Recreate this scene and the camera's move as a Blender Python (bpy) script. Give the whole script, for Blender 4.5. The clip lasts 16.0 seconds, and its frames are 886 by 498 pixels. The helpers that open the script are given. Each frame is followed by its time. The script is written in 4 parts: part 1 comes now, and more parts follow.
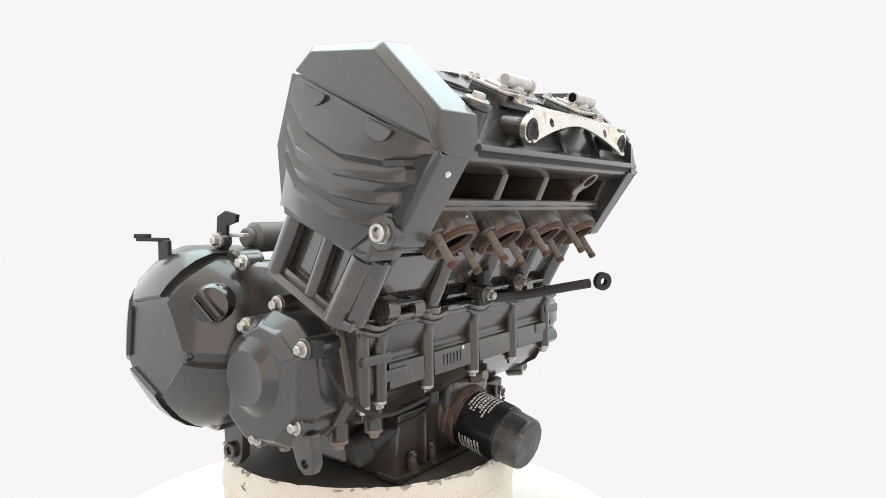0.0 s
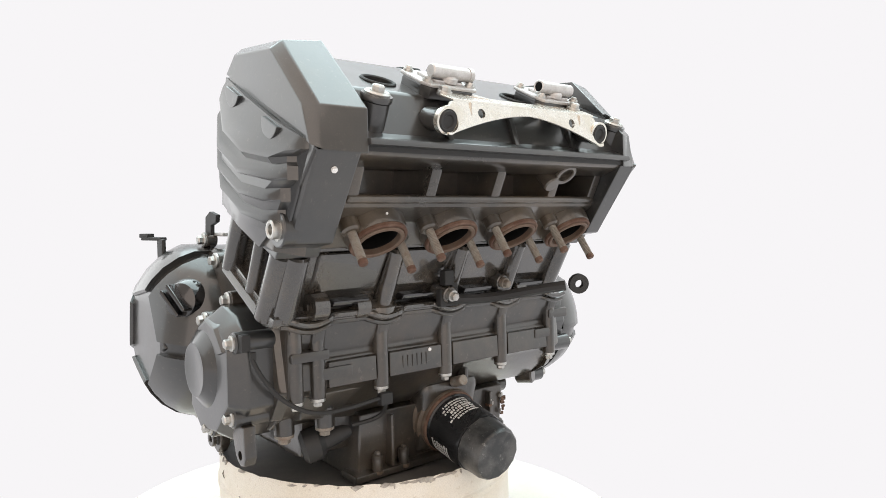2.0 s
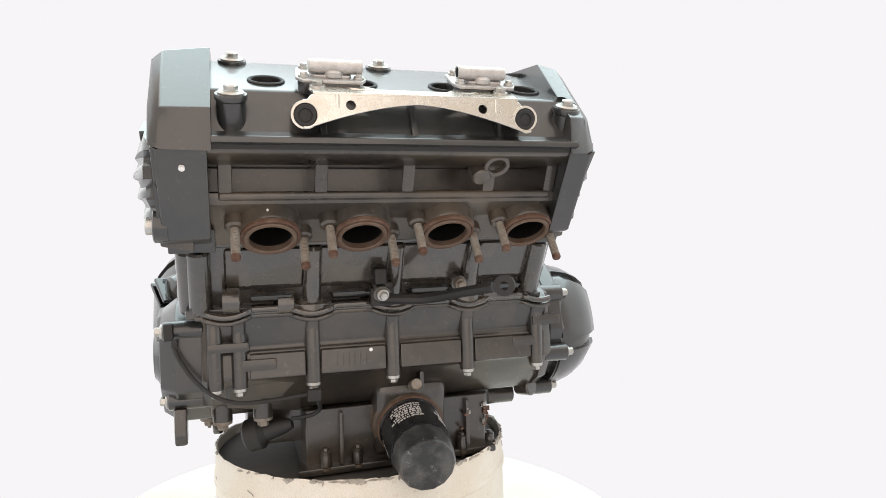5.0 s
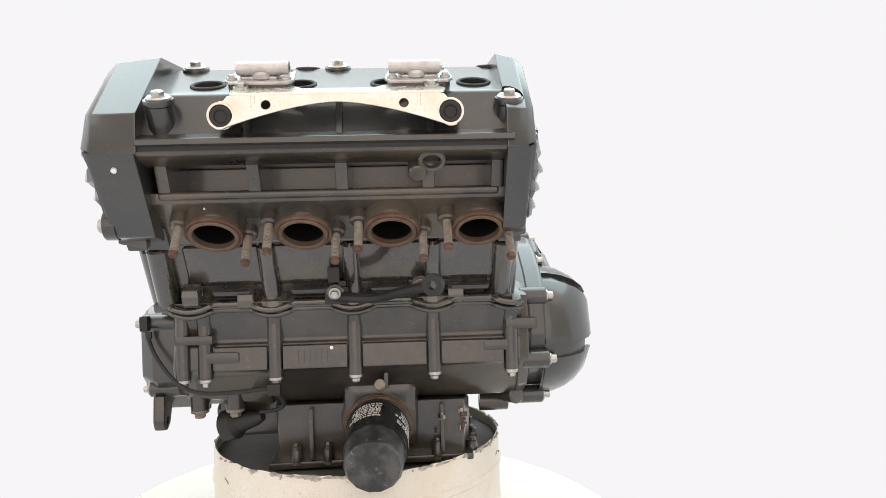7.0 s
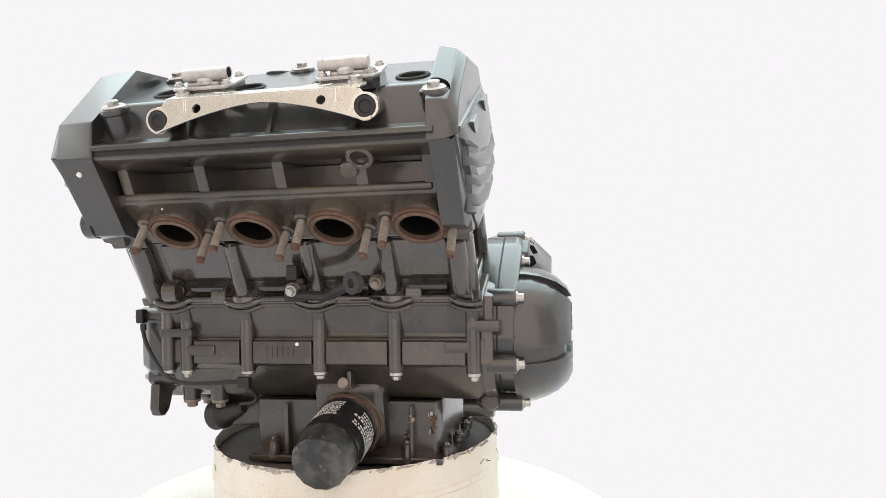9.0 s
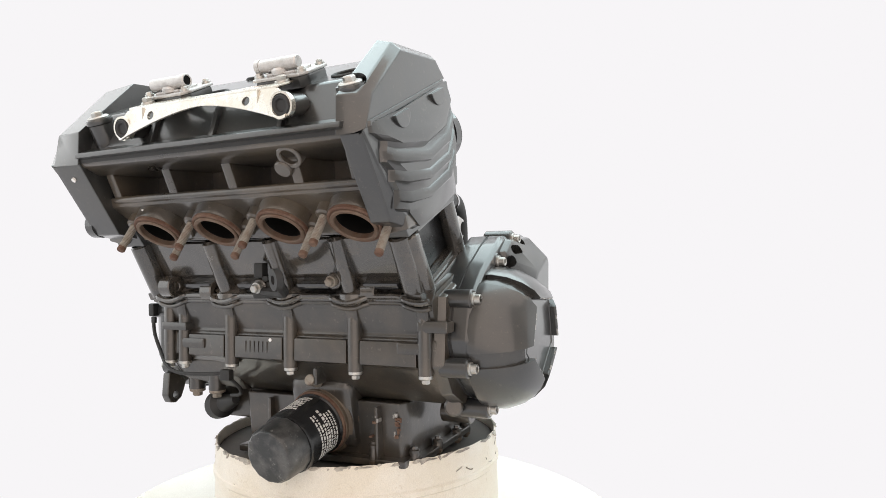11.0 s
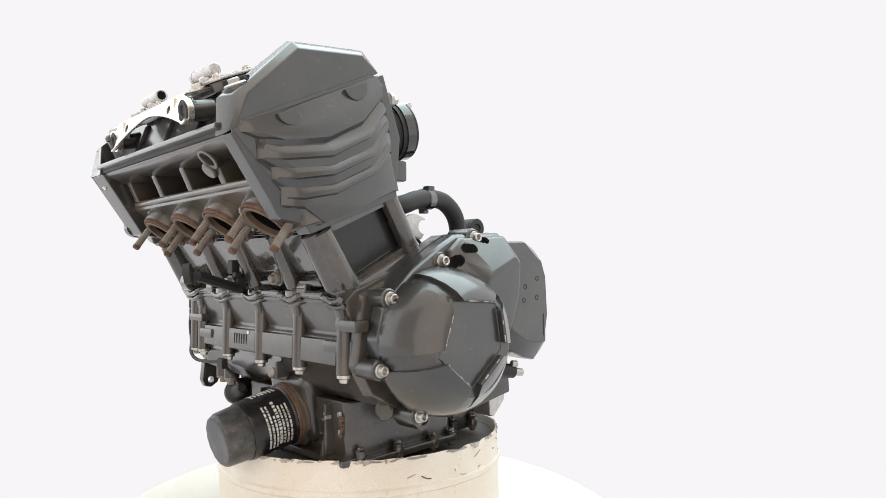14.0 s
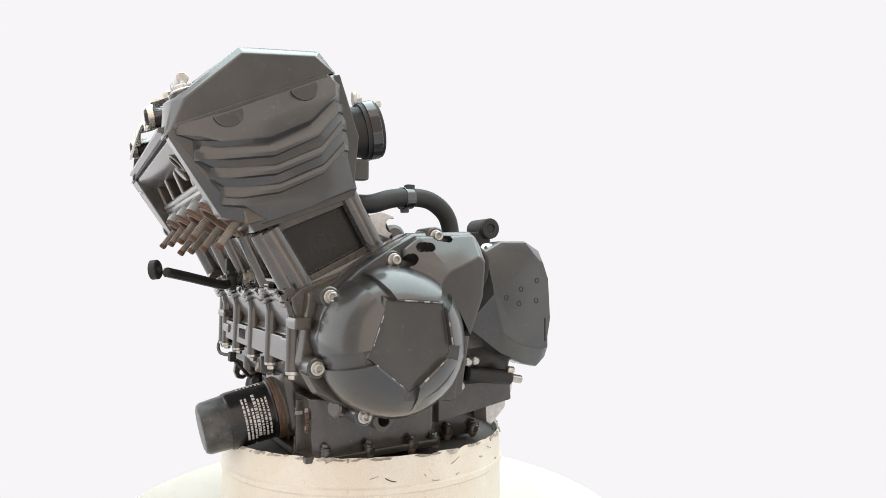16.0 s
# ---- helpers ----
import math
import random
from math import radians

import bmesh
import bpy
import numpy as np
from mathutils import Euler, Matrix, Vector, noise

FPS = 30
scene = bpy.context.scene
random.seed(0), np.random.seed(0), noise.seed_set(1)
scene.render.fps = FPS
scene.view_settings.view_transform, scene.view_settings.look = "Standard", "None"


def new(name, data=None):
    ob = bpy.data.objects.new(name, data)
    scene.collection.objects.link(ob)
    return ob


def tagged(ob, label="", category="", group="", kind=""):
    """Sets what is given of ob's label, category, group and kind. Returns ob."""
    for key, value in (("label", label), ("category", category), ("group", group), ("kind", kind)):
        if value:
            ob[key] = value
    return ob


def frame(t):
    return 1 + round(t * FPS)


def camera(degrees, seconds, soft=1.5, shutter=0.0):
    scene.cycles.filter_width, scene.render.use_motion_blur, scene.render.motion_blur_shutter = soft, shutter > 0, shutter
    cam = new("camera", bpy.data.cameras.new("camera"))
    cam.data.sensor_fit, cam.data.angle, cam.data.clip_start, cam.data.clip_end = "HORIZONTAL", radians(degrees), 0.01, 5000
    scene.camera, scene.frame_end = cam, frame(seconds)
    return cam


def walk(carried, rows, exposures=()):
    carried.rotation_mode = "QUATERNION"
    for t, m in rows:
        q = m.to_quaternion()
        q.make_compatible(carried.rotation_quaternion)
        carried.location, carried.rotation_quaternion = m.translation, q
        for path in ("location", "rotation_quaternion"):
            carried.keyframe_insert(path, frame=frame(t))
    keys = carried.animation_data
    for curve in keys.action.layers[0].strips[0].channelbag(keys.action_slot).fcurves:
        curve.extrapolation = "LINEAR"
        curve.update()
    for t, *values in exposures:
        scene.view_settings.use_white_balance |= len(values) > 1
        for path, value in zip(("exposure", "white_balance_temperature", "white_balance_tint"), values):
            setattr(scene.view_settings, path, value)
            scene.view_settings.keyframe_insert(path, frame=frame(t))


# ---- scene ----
# The camera stands still before a slowly turning table.
Z0 = 0.38
cam = camera(65.52, 16.0, soft=0.8)
STAND = Matrix(((0.99948, -0.03211, 0.0, 0.07636), (0.00045, 0.01411, -0.9999, -0.87988), (0.03211, 0.99938, 0.01412, 0.01488 + Z0), (0, 0, 0, 1)))
walk(cam, [(0.0, STAND), (16.0, STAND)])
DEG_PER_S = -7.1744

# ---- light: a glowing photo tent, brightest overhead ----
TENT, CEIL, WEST, EAST, FLANK, FRONT = 0.93, 3.9, 1.75, 1.3, 0.75, 1.75
world = bpy.data.worlds.new("studio")
scene.world = world
world.use_nodes = True
world.node_tree.nodes["Background"].inputs[0].default_value = (0.9, 0.9, 0.92, 1)
world.node_tree.nodes["Background"].inputs[1].default_value = 0.02
scene.view_settings.exposure = 0.0


# ---- materials ----
def mat(name, base, rough=0.5, metal=0.0, tint=None, amount=0.5, scale=30.0, fine=900.0, bump=0.08, coat=0.0, spec=0.5, specks=0.0, speck=(0.16, 0.14, 0.12), coat_rough=0.15, wavy=0.12):
    """Principled surface with stains at one scale, grain at another and a fine relief."""
    m = bpy.data.materials.new(name)
    m.use_nodes = True
    nt = m.node_tree
    b = nt.nodes["Principled BSDF"]
    b.inputs["Metallic"].default_value = metal
    b.inputs["Coat Weight"].default_value = coat
    b.inputs["Coat Roughness"].default_value = coat_rough
    b.inputs["Specular IOR Level"].default_value = spec
    co = nt.nodes.new("ShaderNodeTexCoord")
    n1 = nt.nodes.new("ShaderNodeTexNoise")
    n1.inputs["Scale"].default_value, n1.inputs["Detail"].default_value, n1.inputs["Roughness"].default_value = scale, 6, 0.62
    n2 = nt.nodes.new("ShaderNodeTexNoise")
    n2.inputs["Scale"].default_value, n2.inputs["Detail"].default_value = fine, 3
    for n in (n1, n2):
        nt.links.new(co.outputs["Object"], n.inputs["Vector"])
    ramp = nt.nodes.new("ShaderNodeValToRGB")
    ramp.color_ramp.elements[0].position, ramp.color_ramp.elements[1].position = 0.42, 0.72
    nt.links.new(n1.outputs["Fac"], ramp.inputs["Fac"])
    mul = nt.nodes.new("ShaderNodeMath")
    mul.operation = "MULTIPLY"
    mul.inputs[1].default_value = amount
    nt.links.new(ramp.outputs["Color"], mul.inputs[0])
    mix = nt.nodes.new("ShaderNodeMix")
    mix.data_type = "RGBA"
    mix.inputs["A"].default_value = (*base, 1)
    mix.inputs["B"].default_value = (*(tint or [c * 1.5 + 0.01 for c in base]), 1)
    nt.links.new(mul.outputs[0], mix.inputs["Factor"])
    if specks:
        n3 = nt.nodes.new("ShaderNodeTexNoise")
        n3.inputs["Scale"].default_value, n3.inputs["Detail"].default_value, n3.inputs["Roughness"].default_value = 170.0, 5, 0.7
        nt.links.new(co.outputs["Object"], n3.inputs["Vector"])
        r3 = nt.nodes.new("ShaderNodeValToRGB")
        r3.color_ramp.elements[0].position, r3.color_ramp.elements[1].position = 0.60, 0.70
        r3.color_ramp.elements[1].color = (specks, specks, specks, 1)
        nt.links.new(n3.outputs["Fac"], r3.inputs["Fac"])
        dust = nt.nodes.new("ShaderNodeMix")
        dust.data_type = "RGBA"
        dust.inputs["B"].default_value = (*speck, 1)
        nt.links.new(r3.outputs["Color"], dust.inputs["Factor"])
        nt.links.new(mix.outputs["Result"], dust.inputs["A"])
        mix = dust
    grain = nt.nodes.new("ShaderNodeMix")
    grain.data_type, grain.blend_type = "RGBA", "MULTIPLY"
    grain.inputs["Factor"].default_value = 0.35
    nt.links.new(mix.outputs["Result"], grain.inputs["A"])
    nt.links.new(n2.outputs["Fac"], grain.inputs["B"])
    gain = nt.nodes.new("ShaderNodeMix")
    gain.data_type, gain.blend_type = "RGBA", "MULTIPLY"
    gain.inputs["Factor"].default_value = 1.0
    gain.inputs["B"].default_value = (1.2, 1.2, 1.2, 1)
    nt.links.new(grain.outputs["Result"], gain.inputs["A"])
    nt.links.new(gain.outputs["Result"], b.inputs["Base Color"])
    rr = nt.nodes.new("ShaderNodeMapRange")
    rr.inputs["To Min"].default_value, rr.inputs["To Max"].default_value = rough - 0.08, min(1.0, rough + 0.14)
    nt.links.new(n1.outputs["Fac"], rr.inputs["Value"])
    nt.links.new(rr.outputs["Result"], b.inputs["Roughness"])
    if bump:
        bp = nt.nodes.new("ShaderNodeBump")
        bp.inputs["Strength"].default_value, bp.inputs["Distance"].default_value = bump, 0.0003
        nt.links.new(n2.outputs["Fac"], bp.inputs["Height"])
        n4 = nt.nodes.new("ShaderNodeTexNoise")
        n4.inputs["Scale"].default_value, n4.inputs["Detail"].default_value = 110.0, 4
        nt.links.new(co.outputs["Object"], n4.inputs["Vector"])
        b4 = nt.nodes.new("ShaderNodeBump")
        b4.inputs["Strength"].default_value, b4.inputs["Distance"].default_value = min(1.0, wavy), 0.0015
        nt.links.new(n4.outputs["Fac"], b4.inputs["Height"])
        nt.links.new(bp.outputs["Normal"], b4.inputs["Normal"])
        nt.links.new(b4.outputs["Normal"], b.inputs["Normal"])
    return m


def glow(name, colour, strength):
    m = bpy.data.materials.new(name)
    m.use_nodes = True
    nt = m.node_tree
    nt.nodes.remove(nt.nodes["Principled BSDF"])
    e = nt.nodes.new("ShaderNodeEmission")
    e.inputs["Color"].default_value, e.inputs["Strength"].default_value = (*colour, 1), strength
    nt.links.new(e.outputs[0], nt.nodes["Material Output"].inputs["Surface"])
    return m


COVER = mat("satin black cover paint", (0.021, 0.0225, 0.0235), 0.31, tint=(0.042, 0.040, 0.035), amount=0.8, scale=17, bump=0.05, specks=0.2, coat=0.8, coat_rough=0.13, spec=0.6, wavy=0.03)
CASE = mat("satin black case paint", (0.024, 0.022, 0.019), 0.30, tint=(0.078, 0.063, 0.046), amount=0.75, scale=20, bump=0.18, specks=0.35, coat=0.8, coat_rough=0.14, spec=0.6, wavy=0.16)
HEAD = mat("heat-browned black head paint", (0.038, 0.034, 0.029), 0.28, tint=(0.112, 0.088, 0.062), amount=0.8, scale=13, bump=0.18, specks=0.4, coat=0.8, coat_rough=0.14, wavy=0.16)
GLOSS = mat("oily black paint", (0.034, 0.032, 0.029), 0.20, tint=(0.078, 0.064, 0.048), amount=0.8, scale=30, bump=0.05, specks=0.2, coat=1.0, coat_rough=0.05, spec=0.7, wavy=0.10)
BLACK = mat("black rubber", (0.014, 0.014, 0.014), 0.55, bump=0.1)
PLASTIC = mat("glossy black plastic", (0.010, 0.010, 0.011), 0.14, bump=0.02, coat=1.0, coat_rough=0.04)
FILTER = mat("gloss black tin", (0.011, 0.012, 0.013), 0.22, tint=(0.02, 0.02, 0.02), bump=0.02)
FILTER_END = mat("scuffed dull black tin", (0.022, 0.024, 0.025), 0.30, tint=(0.12, 0.12, 0.118), amount=0.8, scale=45, bump=0.15, specks=0.5, speck=(0.30, 0.30, 0.29))
DUST = mat("brown oily dust", (0.075, 0.058, 0.042), 0.55, tint=(0.17, 0.13, 0.095), amount=0.8, scale=50, bump=0.3, specks=0.3)
RUST = mat("rusty steel", (0.105, 0.054, 0.036), 0.7, metal=0.2, tint=(0.22, 0.155, 0.115), amount=0.8, scale=90, bump=0.4)
STUD = mat("dirty threaded steel", (0.27, 0.25, 0.215), 0.55, metal=0.4, tint=(0.17, 0.105, 0.072), amount=0.7, scale=120, bump=0.4)
STEEL = mat("zinc-plated steel", (0.52, 0.52, 0.50), 0.32, metal=0.9, tint=(0.35, 0.32, 0.28), amount=0.6, scale=160)
ZINC = mat("yellowed zinc plate", (0.72, 0.70, 0.65), 0.24, metal=0.85, tint=(0.58, 0.53, 0.42), amount=0.7, scale=40, bump=0.08)
ALU = mat("bare cast aluminium", (0.58, 0.57, 0.56), 0.42, metal=0.7, tint=(0.36, 0.35, 0.34), amount=0.6, scale=120, bump=0.25)
LIP = mat("worn rusty beige lip", (0.16, 0.115, 0.085), 0.6, metal=0.3, tint=(0.12, 0.06, 0.038), amount=0.8, scale=80, bump=0.3)
# Near-black colour standing in for the shade inside ports and pipe stubs.
DARK = mat("near-black bore shade", (0.005, 0.005, 0.005), 0.7, tint=(0.01, 0.009, 0.008), spec=0.1)
GREY = mat("dull grey casting", (0.13, 0.13, 0.125), 0.45, metal=0.2, tint=(0.2, 0.19, 0.18), amount=0.6, scale=60, bump=0.2)
PRINT = mat("grey-white print", (0.55, 0.55, 0.53), 0.5, bump=0)
WHITE = mat("white paint mark", (0.8, 0.8, 0.78), 0.5, bump=0)
BUCKET = mat("cream painted drum", (0.72, 0.67, 0.57), 0.5, tint=(0.80, 0.78, 0.72), amount=0.8, scale=16, bump=0.1, specks=0.5, speck=(0.50, 0.42, 0.30))
BUCKET_IN = mat("shade-dark drum inside", (0.085, 0.082, 0.076), 0.6, tint=(0.15, 0.14, 0.125), amount=0.7, scale=20)
GRIME = mat("peeling grimy edge", (0.30, 0.28, 0.25), 0.7, tint=(0.62, 0.58, 0.5), amount=0.9, scale=110, bump=0.4)
TABLE = mat("dirty cream board", (0.66, 0.63, 0.57), 0.6, tint=(0.72, 0.70, 0.68), amount=0.9, scale=9, bump=0.05)
CHIP = mat("chipped bare metal", (0.42, 0.41, 0.39), 0.5, metal=0.4, tint=(0.2, 0.19, 0.18), amount=0.7, scale=200)
TENT_MAT = glow("tent cloth lit from behind", (1.0, 0.982, 1.0), TENT)
CEIL_MAT = glow("softbox cloth overhead", (0.84, 0.98, 1.0), CEIL)
FRONT_MAT = glow("warm lit room behind the camera", (1.0, 0.86, 0.77), FRONT)
WEST_MAT = glow("bright softbox cloth", (0.99, 1.0, 1.0), WEST)
EAST_MAT = glow("softbox cloth", (0.99, 1.0, 1.0), EAST)
# Flank cloth stays out of view; its dim glow is added to shape reflections.
FLANK_MAT = glow("dim glowing cloth added beside the camera", (1.0, 0.88, 0.78), FLANK)


# ---- mesh helpers; machine measures in millimetres ----
def finish(bm, bev=0.0, seg=2, angle=28):
    bmesh.ops.remove_doubles(bm, verts=bm.verts, dist=1e-4)
    bmesh.ops.recalc_face_normals(bm, faces=bm.faces)
    if bev:
        es = [e for e in bm.edges if len(e.link_faces) == 2 and e.calc_face_angle(0) > radians(angle)]
        bmesh.ops.bevel(bm, geom=es, offset=bev, segments=seg, profile=0.6, affect="EDGES", clamp_overlap=True)
    return bm


def join(*bms):
    out = bmesh.new()
    for b in bms:
        me = bpy.data.meshes.new("tmp")
        b.to_mesh(me)
        out.from_mesh(me)
        bpy.data.meshes.remove(me)
        b.free()
    return out


def loft(rings, caps=True, bev=0.0, seg=2, closed=True):
    bm = bmesh.new()
    vs = [[bm.verts.new(p) for p in r] for r in rings]
    n = len(vs[0])
    for a, b in zip(vs, vs[1:]):
        for i in range(n if closed else n - 1):
            j = (i + 1) % n
            bm.faces.new((a[i], a[j], b[j], b[i]))
    if caps:
        bm.faces.new(vs[0][::-1])
        bm.faces.new(vs[-1])
    return finish(bm, bev, seg)


def slab(poly, x0, x1, bev=2.0, seg=2):
    """A side outline (y, z) carried from x0 to x1."""
    return loft([[(x0, y, z) for y, z in poly], [(x1, y, z) for y, z in poly]], bev=bev, seg=seg)


def stack(sections, bev=2.0, seg=2):
    """Side outlines of equal count at several x."""
    return loft([[(x, y, z) for y, z in poly] for x, poly in sections], bev=bev, seg=seg)


def box(x0, x1, y0, y1, z0, z1, bev=1.5, m=None):
    bm = slab([(y0, z0), (y1, z0), (y1, z1), (y0, z1)], x0, x1, bev)
    if m:
        bmesh.ops.transform(bm, matrix=m, verts=bm.verts)
    return bm


def frame_of(d):
    d = Vector(d).normalized()
    a = d.cross(Vector((0, 0, 1)) if abs(d.z) < 0.9 else Vector((1, 0, 0))).normalized()
    return d, a, d.cross(a)


def lathe(p, d, prof, n=28, start=0.0):
    """A profile (s along d, radius) turned about d."""
    d, a, b = frame_of(d)
    p = Vector(p)
    return loft([[p + d * s + (a * math.cos(start + math.tau * k / n) + b * math.sin(start + math.tau * k / n)) * max(r, 0.01) for k in range(n)] for s, r in prof])


def rod(p0, p1, r, n=20, c=0.8):
    p0, p1 = Vector(p0), Vector(p1)
    L = (p1 - p0).length
    c = min(c, r * 0.5, L * 0.4)
    return lathe(p0, p1 - p0, [(0, r - c), (c, r), (L - c, r), (L, r - c)], n)


def ring(p, d, r0, r1, h, n=32):
    """A tube wall from radius r0 to r1, h high."""
    c = min(1.0, (r1 - r0) * 0.3)
    d, a, b = frame_of(d)
    p = Vector(p)
    prof = [(0, r0), (0, r1), (h - c, r1), (h, r1 - c), (h, r0 + c), (h - c, r0)]
    rings = [[p + d * s + (a * math.cos(math.tau * k / n) + b * math.sin(math.tau * k / n)) * r for s, r in prof] for k in range(n)]
    return loft(rings + [rings[0]], caps=False)


def smooth(pts, k=6):
    pts = [Vector(p) for p in pts]
    out = []
    for i in range(len(pts) - 1):
        a, b, c, d = pts[max(i - 1, 0)], pts[i], pts[i + 1], pts[min(i + 2, len(pts) - 1)]
        for s in range(k):
            t = s / k
            out.append(0.5 * (2 * b + (c - a) * t + (2 * a - 5 * b + 4 * c - d) * t * t + (3 * b - a - 3 * c + d) * t ** 3))
    return out + [pts[-1]]


def tube(pts, r, n=12, k=6):
    pts = smooth(pts, k)
    rings, up = [], Vector((0.3, 0.2, 0.93))
    for i, p in enumerate(pts):
        d = (pts[min(i + 1, len(pts) - 1)] - pts[max(i - 1, 0)]).normalized()
        a = (up - d * up.dot(d)).normalized()
        up = a
        b = d.cross(a)
        rings.append([p + (a * math.cos(math.tau * j / n) + b * math.sin(math.tau * j / n)) * r for j in range(n)])
    return loft(rings)


def cut(bm, *tools):
    """The mesh less the tools."""
    obs = []
    for b in (bm, *tools):
        bmesh.ops.recalc_face_normals(b, faces=b.faces)
        me = bpy.data.meshes.new("tmp")
        b.to_mesh(me)
        b.free()
        obs.append(new("tmp", me))
    for t in obs[1:]:
        md = obs[0].modifiers.new("cut", "BOOLEAN")
        md.operation, md.object, md.solver = "DIFFERENCE", t, "EXACT"
    dg = bpy.context.evaluated_depsgraph_get()
    me = bpy.data.meshes.new_from_object(obs[0].evaluated_get(dg))
    out = bmesh.new()
    out.from_mesh(me)
    for o in obs:
        d = o.data
        bpy.data.objects.remove(o)
        bpy.data.meshes.remove(d)
    bpy.data.meshes.remove(me)
    return out


def mesh_of(name, bm, material, scale=0.001, sharp=32):
    bmesh.ops.recalc_face_normals(bm, faces=bm.faces)
    bmesh.ops.scale(bm, vec=(scale,) * 3, verts=bm.verts)
    me = bpy.data.meshes.new(name)
    bm.to_mesh(me)
    bm.free()
    me.materials.append(material)
    me.shade_smooth()
    me.set_sharp_from_angle(angle=radians(sharp))
    return me


def crisp(ob):
    """Flat faces stay flat up to their rounded edges."""
    md = ob.modifiers.new("flat faces", "WEIGHTED_NORMAL")
    md.keep_sharp = True
    md.weight = 80


def part(name, bm, material, parent, label=""):
    ob = new(name, mesh_of(name, bm, material))
    crisp(ob)
    ob.parent = parent
    return tagged(ob, label)


def along(p, d, s):
    return Vector(p) + Vector(d).normalized() * s


def flange_bolt(p, d, parent, r=4.7, h=6.0, material=None, washer=1.6):
    """A hexagon bolt with its pressed flange; p is the seat."""
    bm = join(lathe(p, d, [(-2, r * washer), (1.2, r * washer), (2.2, r * 1.3)], 20),
              lathe(along(p, d, 1.5), d, [(0, r), (h - 1, r), (h, r * 0.82)], 6, random.random()),
              lathe(along(p, d, h), d, [(0, r * 0.7), (1.6, r * 0.62)], 12))
    return part("bolt", bm, material or STEEL, parent)


def socket_bolt(p, d, parent, r=4.9, h=6.5, material=None):
    """A cap screw with a hexagon socket in its head, on a washer."""
    bm = join(lathe(p, d, [(-2, r * 1.4), (1.5, r * 1.4), (2, r * 1.25)], 20), ring(along(p, d, 1.5), d, r * 0.55, r, h, 18),
              lathe(along(p, d, 1.6), d, [(0, r * 0.6), (h * 0.4, r * 0.6)], 6))
    return part("bolt", bm, material or STEEL, parent)


# ---- setting ----
def structure(name, bm, material, label, category):
    return tagged(new(name, mesh_of(name, bm, material, 1.0)), label, category, kind="structure")


structure("floor_1", box(-2.45, 2.45, -2.75, -1.6, -0.05, 0.0, 0), FRONT_MAT, "warm lit room floor in front of the tent", "floor")
structure("floor_2", box(-2.45, 2.45, -1.6, 2.6, -0.05, 0.0, 0), TENT_MAT, "white glowing tent cloth floor under the turntable", "floor")
structure("wall_north", box(-2.45, 2.45, 2.6, 2.65, 0.0, 3.0, 0), TENT_MAT, "plain white backlit cloth wall of photo tent", "wall")
structure("wall_west_1", box(-2.5, -2.45, -1.35, 2.6, 0.0, 3.0, 0), WEST_MAT, "bright white softbox wall of photo tent", "wall")
structure("wall_west_2", box(-2.5, -2.45, -2.7, -1.35, 0.0, 3.0, 0), FLANK_MAT, "dim glowing cloth wall added beside the tent opening", "wall")
structure("wall_east_1", box(2.45, 2.5, -1.35, 2.6, 0.0, 3.0, 0), EAST_MAT, "bright white softbox wall of photo tent", "wall")
structure("wall_east_2", box(2.45, 2.5, -2.7, -1.35, 0.0, 3.0, 0), FLANK_MAT, "dim glowing cloth wall added beside the tent opening", "wall")
structure("wall_south_1", box(-2.45, -1.1, -2.05, -2.0, 0.0, 3.0, 0), FLANK_MAT, "dim glowing cloth added beside the tent opening", "wall")
structure("wall_south_2", box(1.1, 2.45, -2.05, -2.0, 0.0, 3.0, 0), FLANK_MAT, "dim glowing cloth added beside the tent opening", "wall")
structure("wall_south_3", box(-2.45, 2.45, -2.75, -2.7, 0.0, 3.0, 0), FRONT_MAT, "warm lit room wall behind the tent opening", "wall")
structure("ceiling_1", box(-2.45, 2.45, -0.5, 2.6, 3.0, 3.05, 0), CEIL_MAT, "bright white softbox ceiling of photo tent", "ceiling")
structure("ceiling_2", box(-2.45, 2.45, -2.7, -0.5, 3.0, 3.05, 0), FRONT_MAT, "warm lit room ceiling before the tent", "ceiling")

# ---- turntable and drum ----
turntable = tagged(new("turntable"), "round cream board turntable with dirt stains", "turntable")
part("board", lathe((0, 0, 10), (0, 0, 1), [(0, 326), (20, 330), (23, 330), (24, 328)], 96), TABLE, turntable, "cream painted round board")
part("base", lathe((0, 0, 0), (0, 0, 1), [(0, 210), (11, 214)], 64), GREY, turntable, "low round turntable base")

drum = tagged(new("drum"), "cream painted steel drum with torn grimy rim, carrying the engine", "drum")


def drum_wall():
    rnd = random.Random(4)
    n, bm = 120, bmesh.new()
    jag = [rnd.uniform(-0.9, 0.6) + (rnd.uniform(-2, 0) if rnd.random() < 0.15 else 0) for _ in range(n)]
    prof = [(-112, 176), (-108, 177), (-40, 176), (-38, 178), (-33, 178), (-31, 176), (-3, 175), (0, 174), (-1, 172.5), (-108, 172.5)]
    rings = []
    for k in range(n):
        a = math.tau * k / n
        rings.append([(-36 + r * math.cos(a), -9 + r * math.sin(a), -226 + s + (jag[k] if s > -4 else 0)) for s, r in prof])
    return loft(rings + [rings[0]], caps=False)


part("wall", drum_wall(), BUCKET, drum, "cream painted drum wall with scratches")
# Added plate under the sump; its dark colour paints the drum's shaded depth.
part("lid", lathe((-36, -9, -246), (0, 0, 1), [(0, 172.4), (6, 172.4), (7.5, 171)], 64), BUCKET_IN, drum, "added dark plate with the shaded drum depth in its colour")


